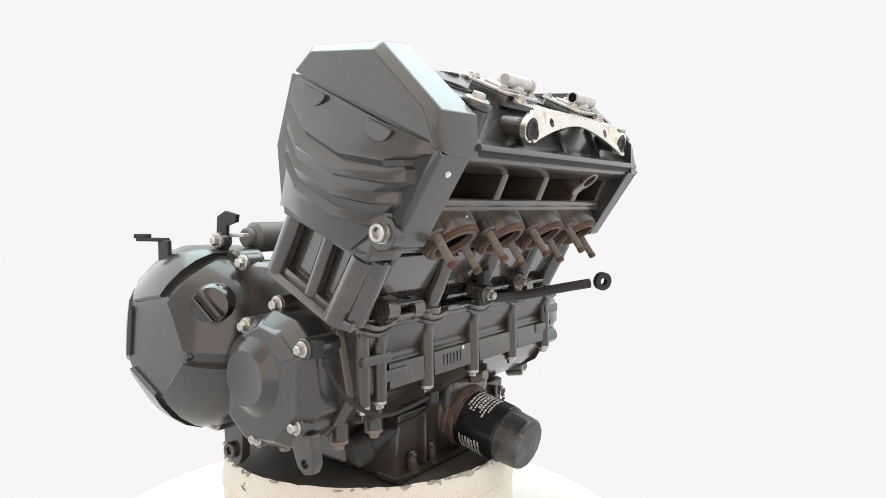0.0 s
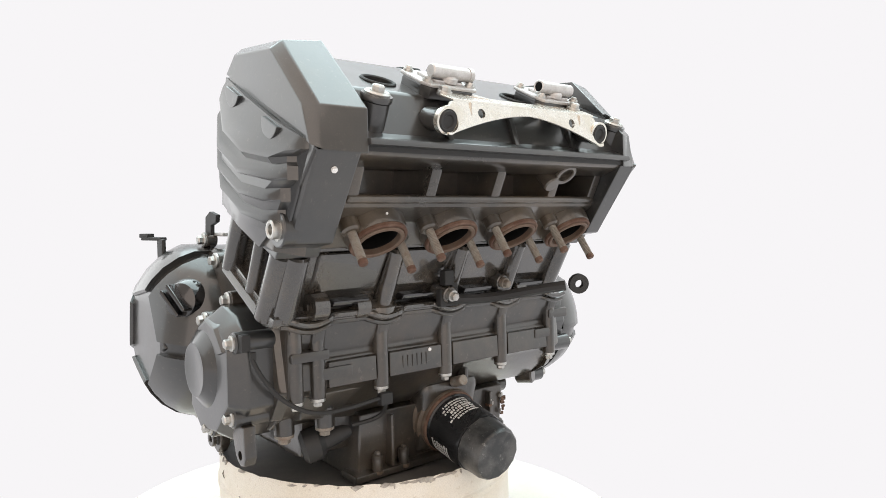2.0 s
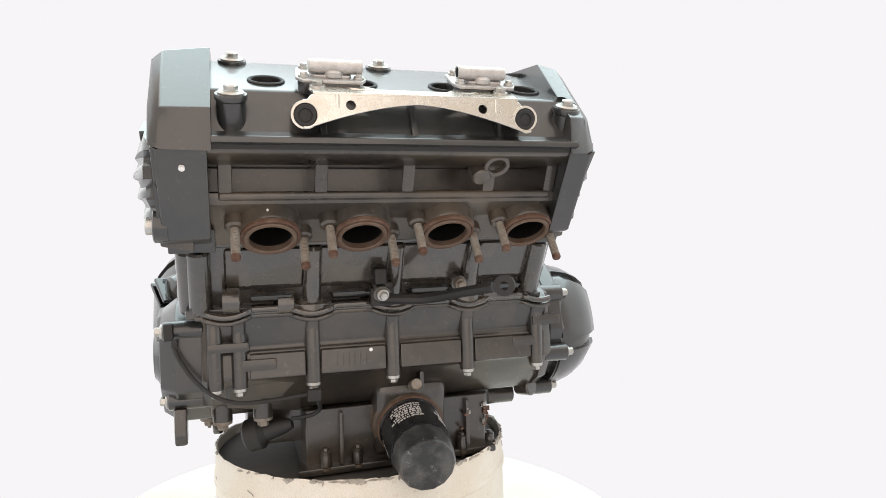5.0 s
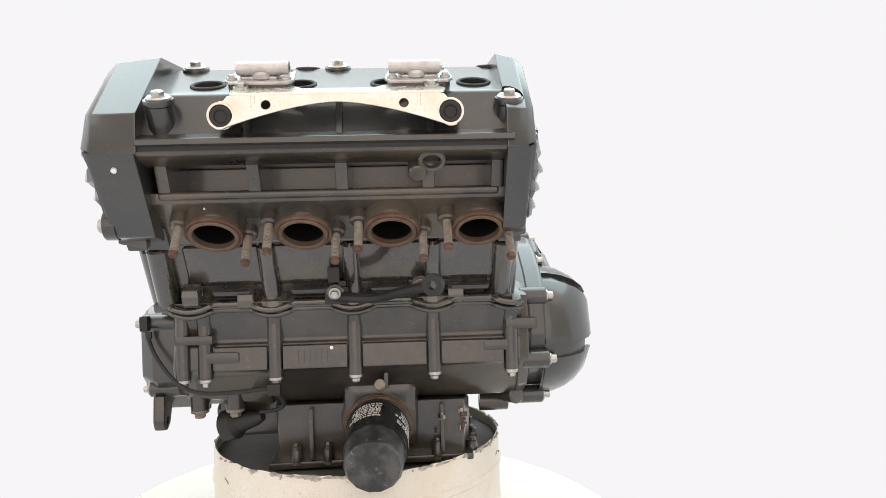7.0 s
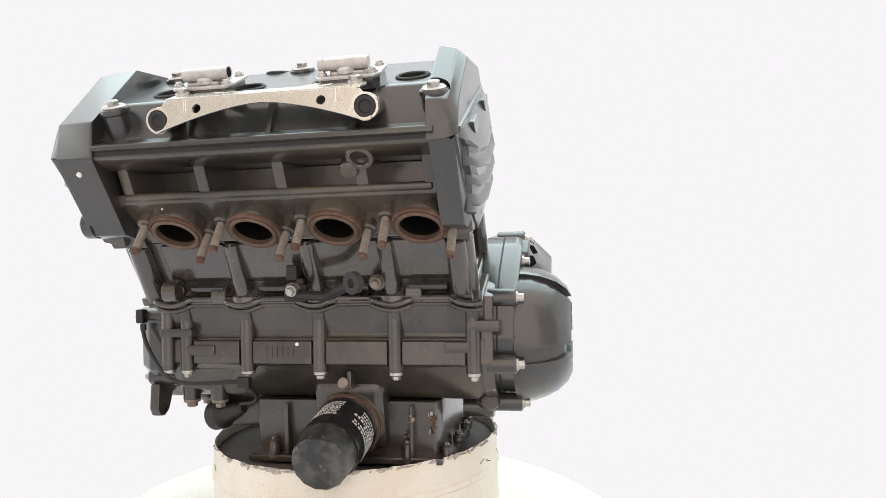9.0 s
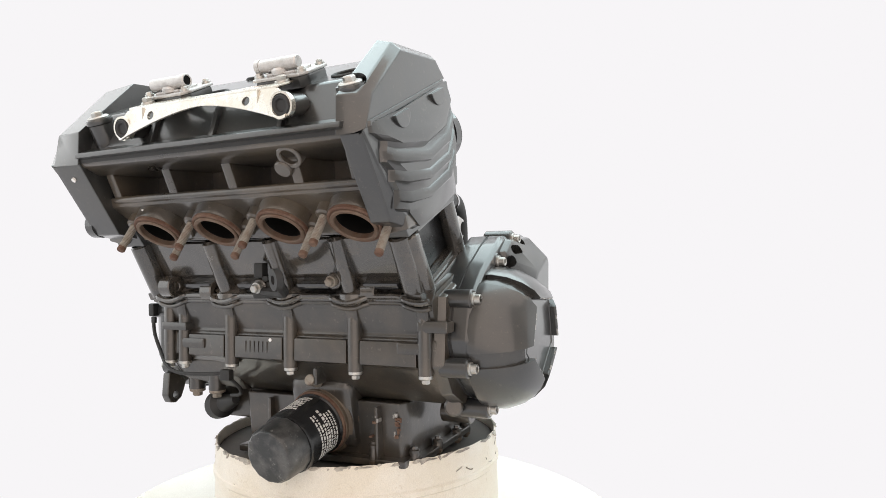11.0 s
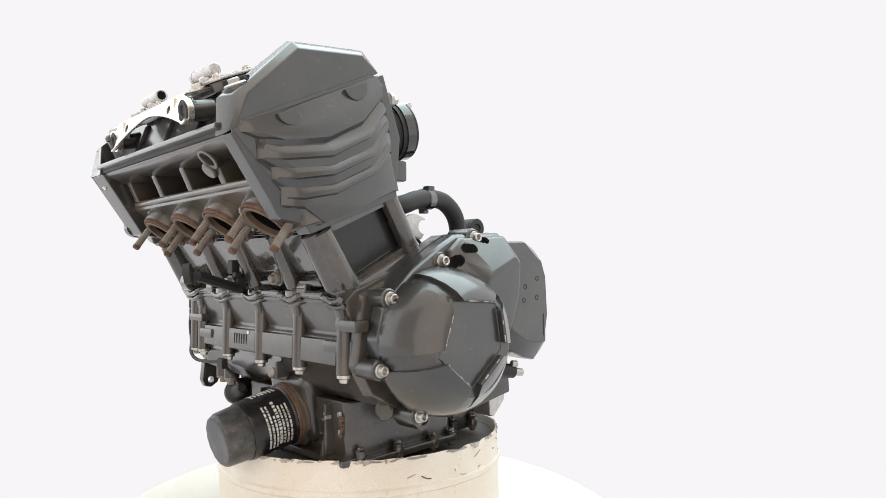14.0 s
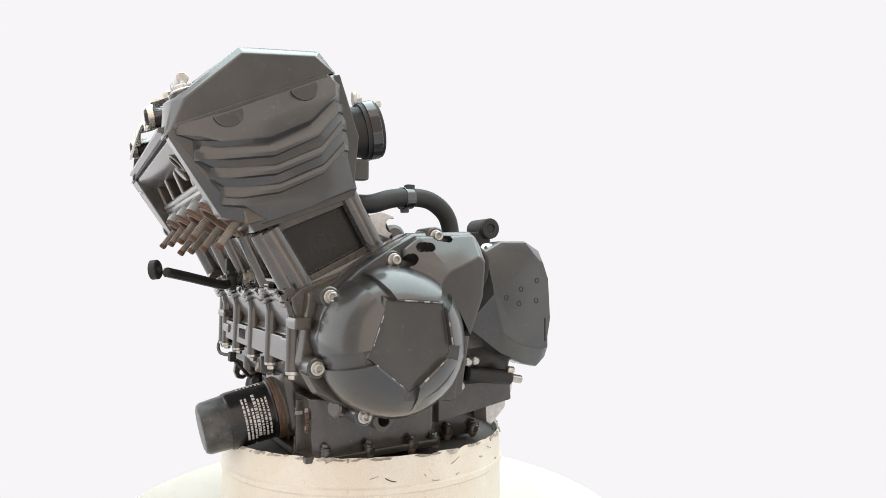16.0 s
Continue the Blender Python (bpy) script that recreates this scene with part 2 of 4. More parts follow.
def torn_edge():
    rnd = random.Random(9)
    out = []
    for k in range(110):
        a = rnd.choice((0.3, 1.4, 2.2, 3.3, 4.1, 4.6, 5.2, 5.9)) + rnd.gauss(0, 0.3)
        w, h = rnd.uniform(2, 16), rnd.uniform(0.3, 1.4) if rnd.random() < 0.85 else rnd.uniform(2, 5)
        m = Matrix.Translation((-36, -9, -226)) @ Matrix.Rotation(a, 4, "Z") @ Matrix.Translation((175.0, 0, rnd.uniform(-3, -0.5))) @ Matrix.Rotation(rnd.uniform(-0.5, 0.2), 4, "Y")
        pts = [(rnd.uniform(0.3, 1.2), -w / 2, 0), (rnd.uniform(1, 2), -w * rnd.uniform(0.1, 0.3), -h), (1, w * rnd.uniform(0.1, 0.4), -h * rnd.uniform(0.4, 1)), (0.5, w / 2, 0.6), (0.5, 0, 1.5)]
        bm = loft([[Vector(p) for p in pts], [Vector(p) - Vector((1.5, 0, 0)) for p in pts]])
        bmesh.ops.transform(bm, matrix=m, verts=bm.verts)
        out.append(bm)
    return join(*out)


tagged(part("rim", torn_edge(), GRIME, drum, "torn grey rim with peeling paint"), kind="stuff")

rnd = random.Random(12)
for k in range(14):
    a, z = rnd.uniform(0, math.tau), rnd.uniform(-262, -234)
    w, t = rnd.uniform(0.01, 0.07), rnd.uniform(-6, 6)
    pts = [(-36 + 176.2 * math.cos(a + w * j / 3), -9 + 176.2 * math.sin(a + w * j / 3), z + t * j / 3 + rnd.uniform(-0.8, 0.8)) for j in range(4)]
    part("scratch", tube(pts, rnd.uniform(0.25, 0.6), 5, 2), GRIME if k % 3 else DUST, drum)

# ---- the engine ----
engine = tagged(new("motorcycle_engine"), "dirty black four-cylinder motorcycle engine standing on a cream drum", "engine")

# crankcase
crankcase = part("crankcase", slab([(-152, -46), (-163, -56), (-161, -64), (-151, -90), (-156, -95), (-157, -120), (-150, -126), (-136, -146), (-112, -165), (30, -165), (40, -100),
                                    (36, -12), (30, -6), (-60, -10)], -212, 150, 3, 2), CASE, engine, "dirty satin black crankcase")
part("gearbox_case", slab([(20, -166), (126, -166), (134, -100), (120, -12), (20, -6)], -210, 96, 3), CASE, crankcase)
part("lower_case", slab([(-112, -150), (-104, -204), (60, -206), (70, -150)], -176, -106, 6), CASE, crankcase)
sump = part("oil_sump", stack([(-120, [(-112, -166), (-96, -234), (26, -232), (26, -166)]), (-116, [(-124, -166), (-118, -237), (30, -234), (30, -166)]), (88, [(-124, -166), (-118, -237), (30, -232), (30, -166)]),
                               (95, [(-112, -166), (-100, -233), (20, -228), (22, -166)])], 4, 3), CASE, engine, "black oily sump in the drum")
part("rear_sump", slab([(20, -160), (20, -236), (108, -232), (122, -160)], -112, 58, 4), CASE, sump)
part("front_flange", stack([(-126, [(-130, -236), (-130, -228), (-100, -227), (-100, -236)]), (98, [(-130, -233), (-130, -225), (-100, -224), (-100, -233)])], 2.5), CASE, sump)

# cylinder block
block_body = stack([(-228, [(-150, -50), (-186, 12), (-95, 54), (-58, -8)]), (136, [(-150, -50), (-186, 12), (-95, 54), (-58, -8)])], 2)
def about_mid(poly, k):
    """An outline scaled about its own middle."""
    y = sum(p[0] for p in poly) / len(poly)
    z = sum(p[1] for p in poly) / len(poly)
    return [(y + (p[0] - y) * k, z + (p[1] - z) * k) for p in poly]


POCKET = [(-143, -36), (-170, 10), (-98, 42), (-75, 0)]
block = part("cylinder_block", cut(block_body, slab(POCKET, 125, 160, 2), slab(POCKET, -260, -219, 2)), GLOSS, engine, "oily gloss black cylinder block")


def wall_post(x, y0, z0, y1, z1, r):
    return rod((x, y0, z0), (x, y1, z1), r, 20, 2)


for x, s in ((136, 1), (-228, -1)):
    part("post", wall_post(x - s * 3, -142, -50, -181, 12, 12), GLOSS, block)
    part("post", wall_post(x - s * 2, -66, -8, -100, 52, 10), GLOSS, block)
    part("ledge", loft([[(x - s * 6, -146, -52), (x - s * 6, -60, -9), (x - s * 6, -64, -1), (x - s * 6, -150, -43)], [(x + s * 7, -146, -52), (x + s * 7, -60, -9), (x + s * 4, -64, -3), (x + s * 4, -150, -45)]], bev=2), GLOSS, block)
for x in (-110, -27, 56):
    part("rib", rod((x, -158, -50), (x, -188, 12), 9, 20, 3), GLOSS, block)
part("base_flange", stack([(-230, [(-140, -56), (-164, -57), (-168, -48), (-142, -42)]), (140, [(-140, -56), (-164, -57), (-168, -48), (-142, -42)])], 2), GLOSS, block)

# cylinder head
PORT_D = Vector((0, -0.57, -0.82)).normalized()
PORT_U = Vector((0, -0.82, 0.57)).normalized()


def port_bores():
    return [rod(Vector((x, -220, 20)) + PORT_D * 8, Vector((x, -220, 20)) - PORT_D * 27, 20.2, 32) for x in (-152, -68, 16, 100)]


head = part("cylinder_head", cut(slab([(-274, 95), (-272, 91), (-252, 83), (-190, 86), (-188, 63), (-238, 60), (-236, 50), (-214, 36), (-196, 14), (-94, 56), (-112, 172)], -206, 126, 2), *port_bores()), HEAD, engine, "heat-browned black cylinder head")
for x in (-190, -108, -28, 52, 116):
    part("rib", stack([(x - 6, [(-186, 58), (-239, 58), (-251, 84), (-186, 88)]), (x + 6, [(-186, 58), (-239, 58), (-251, 84), (-186, 88)])], 3), HEAD, head)
part("gasket", stack([(-206, [(-277, 93), (-278, 98), (-112, 176), (-111, 171)]), (130, [(-277, 93), (-278, 98), (-112, 176), (-111, 171)])], 0.8), BLACK, head)

for x in (-152, -68, 16, 100):
    c = Vector((x, -220, 20))
    p = part("exhaust_port", join(lathe(c - PORT_D * 52, PORT_D, [(16, 18), (17, 22), (22, 28), (34, 29.3), (46, 28.4), (49, 27.8), (49.5, 26), (49.5, 20), (34, 19.9), (27, 19.9), (25, 3)], 44)), HEAD, head, "heat-browned exhaust port stub")
    part("gasket_ring", ring(c - PORT_D * 3, PORT_D, 23.6, 27.2, 4.0, 40), RUST, p, "rusty copper-brown gasket ring")
    part("seat", ring(c - PORT_D * 6, PORT_D, 19.4, 23.8, 8.6, 40), LIP, p, "dull worn port lip")
    # Liner and end disc carry the bore's shade in their near-black colour.
    part("liner", ring(c - PORT_D * 26, PORT_D, 18.6, 19.8, 22, 36), DARK, p, "port wall with shade painted near-black")
    part("bore", lathe(c - PORT_D * 25, PORT_D, [(0, 19.6), (1, 19.6)], 30), DARK, p, "port end disc with shade painted near-black")
    for dx, up in ((-31, 9), (30, -9)):
        q = c + Vector((dx, 0, 0)) + PORT_U * up
        part("boss", rod(q - PORT_D * 34, q - PORT_D * 4, 9, 18, 2), HEAD, p)
        prof = []
        for k in range(21):
            prof += [(-6 + 1.55 * k, 3.75), (-6 + 1.55 * k + 0.8, 4.25)]
        part("stud", lathe(q, PORT_D, prof + [(28, 3.2)], 14), STUD, p, "dirty rust-tipped threaded stud")
        part("stud_tip", lathe(q + PORT_D * 23.5, PORT_D, [(0, 4.25), (3.6, 4.35), (4.9, 3.4)], 14), RUST, p, "rusty stud tip")

# end housings of the head, with shingled side plates
SEAM = [(-278, 97), (-224, 120), (-168, 147), (-114, 173)]
L0 = [(-242, 89), (-188, 97), (-148, 118), (-116, 147)]
L1 = [(-244, 73), (-183, 81), (-140, 104), (-112, 132)]
L2 = [(-230, 57), (-180, 64), (-136, 86), (-108, 115)]
L3 = [(-220, 40), (-176, 47), (-132, 69), (-105, 94)]
L4 = [(-214, 30), (-185, 18), (-140, 36), (-97, 55)]


def side_panel(x, s, full):
    """A bulging plate with three stepped ribs; rows: line, drop, bulge, proud."""
    mid = lambda k: [(p[0] + (q[0] - p[0]) * k, p[1] + (q[1] - p[1]) * k) for p, q in zip(SEAM, L0)]
    rows = [(SEAM, 0, 5, 0), (mid(0.5), 0, 8, 1.5), (mid(0.9), 0, 10.2, 4), (L0, 0, 10.8, 3.4), (L0, 4.5, 11, -1.2)]
    for ln, bu in ((L1, 12), (L2, 11), (L3, 8.5)):
        rows += [(ln, -8.5, bu, -0.3), (ln, -4, bu, 3.0), (ln, -1.2, bu, 3.8), (ln, 0.6, bu, 3.2), (ln, 2.2, bu, -1.4)]
    rows += [(L3, 8, 6.5, 0.5), (L4, 0, 3, 0)]
    cols = []
    for j, dy, bulge, proud, inset in ((0, -10, 0.1, 0.0, 6), (0, -6, 0.5, 0.0, 9), (0, 10, 0.85, 0.75, 16), (1, 0, 1.0, 1.0, 0), (2, 0, 0.95, 1.0, 0), (3, -5, 0.45, 0.8, -11), (3, 3, 0.0, 0.0, -7)):
        r = [(x + s * (bu * bulge * full + o * proud), ln[j][0] + (dy if ln is not SEAM else inset), ln[j][1] - dz + (0.47 * inset if ln is SEAM else 0)) for ln, dz, bu, o in rows]
        cols.append(r + [(x - s * 12, r[-1][1], r[-1][2]), (x - s * 12, r[0][1], r[0][2])])
    return loft(cols)


def end_housing(x_in, x_out, s):
    outer = [(-279, 95), (-217, 30), (-186, 17), (-97, 55), (-92, 110), (-114, 172)]
    inner = [(-276, 93), (-228, 20), (-192, 14), (-97, 54), (-95, 110), (-113, 172)]
    h = part("end_housing", stack([(x_in, inner), (x_out - s * 5, inner), (x_out, outer)], 2), COVER, head, "satin black head end housing")
    part("side_panel", side_panel(x_out - s * 1, s, 1.1 if s > 0 else 1.5), COVER, h, "satin black side panel with stepped ribs").modifiers.clear()
    for c in ((-226, 113), (-154, 147)):
        half = [(c[0] + 14.5 * math.cos(a), c[1] + 5 + 14.5 * math.sin(a)) for a in [radians(205 + 180 * k / 12) for k in range(13)]]
        part("tab", slab(half, x_out - s * 2, x_out + s * (9 if s > 0 else 11), 1.5), COVER, h)
    part("seam_lip", loft([[(x_out - s * 3, y, z - 2) for y, z in ((-274, 98), (-124, 169))] + [(x_out - s * 3, y, z + 2) for y, z in ((-124, 170), (-274, 100))], [(x_out + s * 2, y, z - 1.5) for y, z in ((-270, 100), (-128, 167))] + [(x_out + s * 2, y, z + 1.5) for y, z in ((-128, 168), (-270, 102))]], bev=0.8), COVER, h)
    return h


right_housing = end_housing(122, 148, 1)
left_housing = end_housing(-203, -246, -1)
part("paint_dot", lathe((-223, -267.2, 78.6), (0, -0.72, -0.69), [(-2, 2.8), (1.2, 2.5)], 14), WHITE, left_housing, "white paint dot")

# valve cover
plug_holes = [rod((x, -213, 140), (x, -236, 190), 14.5, 28) for x in (-152, -67, 16, 98)]
top = slab([(-268, 102), (-251, 147), (-160, 191), (-140, 192), (-116, 174)], -203, 130, 3)
flange = slab([(-277, 98), (-279, 104), (-264, 110), (-120, 177), (-114, 174)], -202, 129, 2)
cover = part("valve_cover", join(cut(top, *plug_holes), flange), COVER, engine, "satin black valve cover")
for x in (-152, -67, 16, 98):
    d = Vector((0, -0.42, 0.905))
    part("plug_well", join(ring((x, -218.5, 166 - 14), d, 13.2, 16.6, 11.5, 32), lathe((x, -216, 148), d, [(0, 15), (1, 15)], 24)), BLACK, cover, "rubber-lipped spark plug well")


def cover_end(x_in, x_mid, x_face, inner, mid, face):
    body = stack([(x_in, inner), (x_mid, mid), (x_face, face)], 1.5)
    if x_in > 0:
        body = cut(body, rod((126, -248, 126), (126, -280, 158), 14, 28))
    return part("cover_end", body, COVER, cover, "angular satin black cover end")


IN = [(-280, 91), (-279, 126), (-209, 192), (-133, 199), (-114, 177)]
MID = [(-279, 92), (-273, 127), (-214, 186), (-134, 194), (-115, 174)]
FACE = [(-275, 96), (-263, 128), (-212, 178), (-140, 186), (-120, 172)]
cover_end(121, 139, 148, IN, MID, FACE)
cover_end(-199, -238, -248, IN, MID, FACE)

# oil filter
FD = Vector((-0.03, -0.975, -0.215)).normalized()
F0 = Vector((-5, -122, -187))
part("filter_mount", join(lathe(F0 - FD * 20, FD, [(0, 43), (20, 43), (24, 40), (28, 40), (30, 36.5), (34, 36.5), (36, 34)], 40)), DUST, crankcase, "brown-dusted filter mount")
oil_filter = part("oil_filter", lathe(F0 + FD * 17, FD, [(0, 33), (2, 34.5), (4, 33), (49, 33), (53, 32)], 48), FILTER, engine, "gloss black oil filter canister with grey print")
part("end_cap", lathe(F0 + FD * 62, FD, [(0, 32.5), (8, 31), (32, 29.5), (36, 27), (37, 24)], 14), FILTER_END, oil_filter, "scuffed dull black faceted filter end")

# alternator cover
ALT = [(-147, -94), (-137, -55), (-105, -26), (-67, -2), (-45, 10), (24, 14), (33, 2), (31, -50), (14, -100), (0, -140), (-30, -165), (-68, -173), (-110, -152), (-138, -125)]


def facets(c, verts, s, dome, w=7.5, n=10):
    """Five raised plates between straight channels; dome: (radius share, x) from the face edge out to the rim, radius at its end."""
    out = []
    c2 = Vector(c)
    vs = [Vector(v) - c2 for v in verts]
    rim = dome[-1][2]
    for k in range(5):
        p, q = vs[k], vs[(k + 1) % 5]
        a0 = math.atan2(p.y, p.x)
        a1 = math.atan2(q.y, q.x)
        turn = (a1 - a0 + math.pi) % math.tau - math.pi
        sg = 1 if turn > 0 else -1
        nrm = Vector((q.y - p.y, p.x - q.x))
        rings = []
        for i in range(n + 1):
            prof = []
            for f, x, rr in dome:
                rn = p.length + (rim - p.length) * f
                dl = math.asin(w / rn)
                th = a0 + sg * dl + (turn - 2 * sg * dl) * i / n
                u = Vector((math.cos(th), math.sin(th)))
                r = p.dot(nrm) / u.dot(nrm)
                r = r + (rim - r) * f
                prof.append((s * x, c2.x + u.x * r, c2.y + u.y * r))
            rings.append(prof)
        out.append(loft(rings, bev=0.7, seg=2))
    return out


def about(poly, c, k):
    return [(c[0] + (y - c[0]) * k, c[1] + (z - c[1]) * k) for y, z in poly]


alternator = part("alternator_cover", stack([(140, ALT), (176, ALT), (182, about(ALT, (-60, -85), 0.965))], 2.5), COVER, engine, "satin black alternator cover with chipped pentagon face")
AC = (-68, -100)
part("dome", lathe((176, *AC), (1, 0, 0), [(0, 74), (18, 73), (34, 67), (45, 59), (52, 50)], 56), COVER, alternator)
PENT = [(-96, -56), (-37, -60), (-29, -106), (-72, -142), (-114, -108)]
pentagon = part("pentagon_face", stack([(211, about(PENT, AC, 1.2)), (227, about(PENT, AC, 1.06)), (229, about(PENT, AC, 0.99)), (219, about(PENT, AC, 0.86))], 0.6), COVER, alternator, "dark sunken pentagon face")
part("dish", loft([[(x, *p) for p in about(PENT, AC, k)] for k, x in ((0.86, 218), (0.86, 219.3), (0.62, 218), (0.4, 216.8), (0.15, 216.2))], bev=0), COVER, pentagon)
for f in facets((-70, -98), PENT, 1, [(0, 212, 0), (0, 234.5, 0), (0.06, 236, 0), (0.35, 231, 0), (0.65, 220, 0), (0.88, 205, 0), (1.0, 188, 75), (1.0, 178, 75)]):
    part("facet", f, COVER, pentagon, "raised facet with chipped edge")
HUMP = [(-60, -30), (-62, -6), (-43, 8), (23, 12), (31, 1), (29, -50), (10, -100), (-10, -60)]
upper = stack([(176, HUMP), (188, about(HUMP, (-5, -40), 0.95)), (212, [(-34, -52), (-28, -40), (-18, -30), (16, -14), (22, -20), (19, -55), (4, -95), (-10, -68)])], 3)
SD = Vector((0.72, -0.32, 0.62)).normalized()
POCKETS = [Vector((188, -59, -20)), Vector((190, -41, -7)), Vector((188, -20, 5))]
SLIDE = Vector((0, 0.98, -0.18))
part("upper_cover", cut(upper, *[rod(p + SLIDE * k - SD * 7, p + SLIDE * k + SD * 40, 5.4, 16, 0.4) for p in POCKETS for k in (0, 5, 10)]), COVER, alternator)
for p in ((185, -133, -54), (185, -145, -121), (186, -98, -170), (187, -68, -18), (187, -21, 7)):
    part("bolt_boss", rod((150, p[1], p[2]), (p[0] - 4, p[1], p[2]), 10, 20, 1.5), COVER, alternator)
    socket_bolt((p[0] - 4, p[1], p[2]), (1, 0, 0), alternator)

# sprocket cover
SPR = [(80, -4), (102, 8), (138, 9), (158, -2), (168, -37), (171, -86), (166, -108), (167, -134), (154, -145), (134, -141), (102, -127), (53, -93)]
SPR_FACE = [(80, -45), (85, -47), (146, -14), (152, -17), (160, -37), (163, -85), (159, -106), (159, -119), (150, -121), (121, -116), (95, -101), (82, -56)]
sprocket = part("sprocket_cover", stack([(92, SPR), (114, SPR), (118, about(SPR, (115, -70), 0.985)), (134, SPR_FACE)], 1.2), COVER, engine, "satin dark grey sprocket cover with five dimples")
part("mark", box(133.2, 134.4, 154, 156, -112, -84, 0.3), BLACK, sprocket)

# clutch cover
CC = (75, -86)


def penta(c, r, rot, n=10, dip=0.81):
    return [(c[0] + (r if k % 2 == 0 else r * dip) * math.cos(rot + math.tau * k / n), c[1] + (r if k % 2 == 0 else r * dip) * math.sin(rot + math.tau * k / n)) for k in range(n)]


PV = [(71 + 56 * math.cos(radians(44 + 72 * k)), -86 + 56 * math.sin(radians(44 + 72 * k))) for k in range(5)]
clutch = part("clutch_cover", lathe((-170, *CC), (-1, 0, 0), [(0, 97), (50, 97), (64, 91), (82, 79), (94, 67), (102, 54)], 60), COVER, engine, "satin black clutch cover with pentagon face")
clutch_face = part("pentagon_face", stack([(-250, about(PV, (71, -86), 1.2)), (-269, about(PV, (71, -86), 1.04)), (-271, about(PV, (71, -86), 0.98)), (-268, about(PV, (71, -86), 0.86))], 0.8), COVER, clutch)
part("dish", loft([[(x, *p) for p in about(PV, (71, -86), k)] for k, x in ((0.86, -267), (0.86, -268.2), (0.62, -267.4), (0.4, -266.6), (0.15, -266.2))], bev=0), COVER, clutch_face)
for f in facets((71, -86), PV, -1, [(0, 250, 0), (0, 274.5, 0), (0.06, 277, 0), (0.3, 271, 0), (0.6, 260, 0), (0.85, 245, 0), (1.0, 228, 99), (1.0, 205, 99)]):
    part("facet", f, COVER, clutch_face)
cap = part("filler_cap", lathe((-247.5, 5.6, -44.2), (-0.8, -0.6, 0.1), [(-4, 23.5), (0, 23), (7, 21.5), (12, 18), (15, 10), (15.8, 2)], 36), PLASTIC, clutch, "glossy black oil filler cap")

# pickup cover
PICK = [(-81, -41), (-112, -49), (-138, -72), (-138, -132), (-100, -170), (-48, -176), (-18, -154), (-25, -80), (-52, -52)]
pickup = part("pickup_cover", stack([(-205, PICK), (-242, PICK), (-258, about(PICK, (-80, -110), 0.82))], 2.5), COVER, engine, "satin black pickup coil cover")
part("disc", lathe((-250, -66, -104), (-1, 0, 0), [(0, 44), (6, 41), (15, 28), (17, 26), (17, 24), (15.6, 18), (15, 2)], 44), COVER, pickup)
for p in ((-254, -131, -71), (-252, -119, -143), (-252, -64, -164)):
    part("bolt_boss", rod((-215, p[1], p[2]), p, 10, 20, 1.5), COVER, pickup)
    flange_bolt(p, (-1, 0, 0), pickup)

# crankcase seam bolts in their towers
for x in (-205, -182, -110, -27, 56, 138):
    t = part("bolt_tower", rod((x, -155, -58), (x, -156, -130), 7.8, 18, 2), CASE, crankcase)
    flange_bolt((x, -156, -130), (0, 0, -1), t, 4.6, 5)



# ---- valve cover fittings ----
UP = Vector((0, -0.42, 0.905)).normalized()
BK = Vector((0, 0.905, 0.42)).normalized()


def on_cover(x, b, u=0.0):
    """A point on the sloping cover top: b back from its front edge, u above it."""
    return Vector((x, -266, 142.5)) + BK * b + UP * u


def plate(outline, thick, lift=0.0, bev=1.0):
    """A flat outline (x, b) laid on the cover top."""
    return loft([[on_cover(x, b, lift) for x, b in outline], [on_cover(x, b, lift + thick) for x, b in outline]], bev=bev)


for x, y, z in ((-183, -268, 141), (126, -263, 139), (-36, -163, 193), (-180, -164, 193)):
    p = Vector((x, y, z))
    t = part("bolt_tower", join(rod(p - UP * 44, p - UP * 5, 12, 28, 2), lathe(p - UP * 6, UP, [(0, 13), (2.5, 13.5), (5, 13)], 28)), COVER, cover)
    part("seal_washer", lathe(p - UP * 1.5, UP, [(0, 10.5), (2, 11), (3.4, 9.5)], 28), STEEL, t, "bright sealing washer")
    flange_bolt(p, UP, t, 5.8, 5.0, washer=1.3)
for x in (-108, -27, 54):
    part("rib", stack([(x - 3, [(-262, 103), (-271, 106), (-259, 139), (-250, 142)]), (x + 3, [(-262, 103), (-271, 106), (-259, 139), (-250, 142)])], 1.2), COVER, cover)
part("lip", stack([(-200, [(-272, 96), (-284, 98), (-283, 103), (-272, 104)]), (128, [(-272, 96), (-284, 98), (-283, 103), (-272, 104)])], 1.5), COVER, cover)

bracket = part("zinc_bracket", bmesh.new(), ZINC, engine, "yellowed zinc-plated bracket plate bolted on the cover")


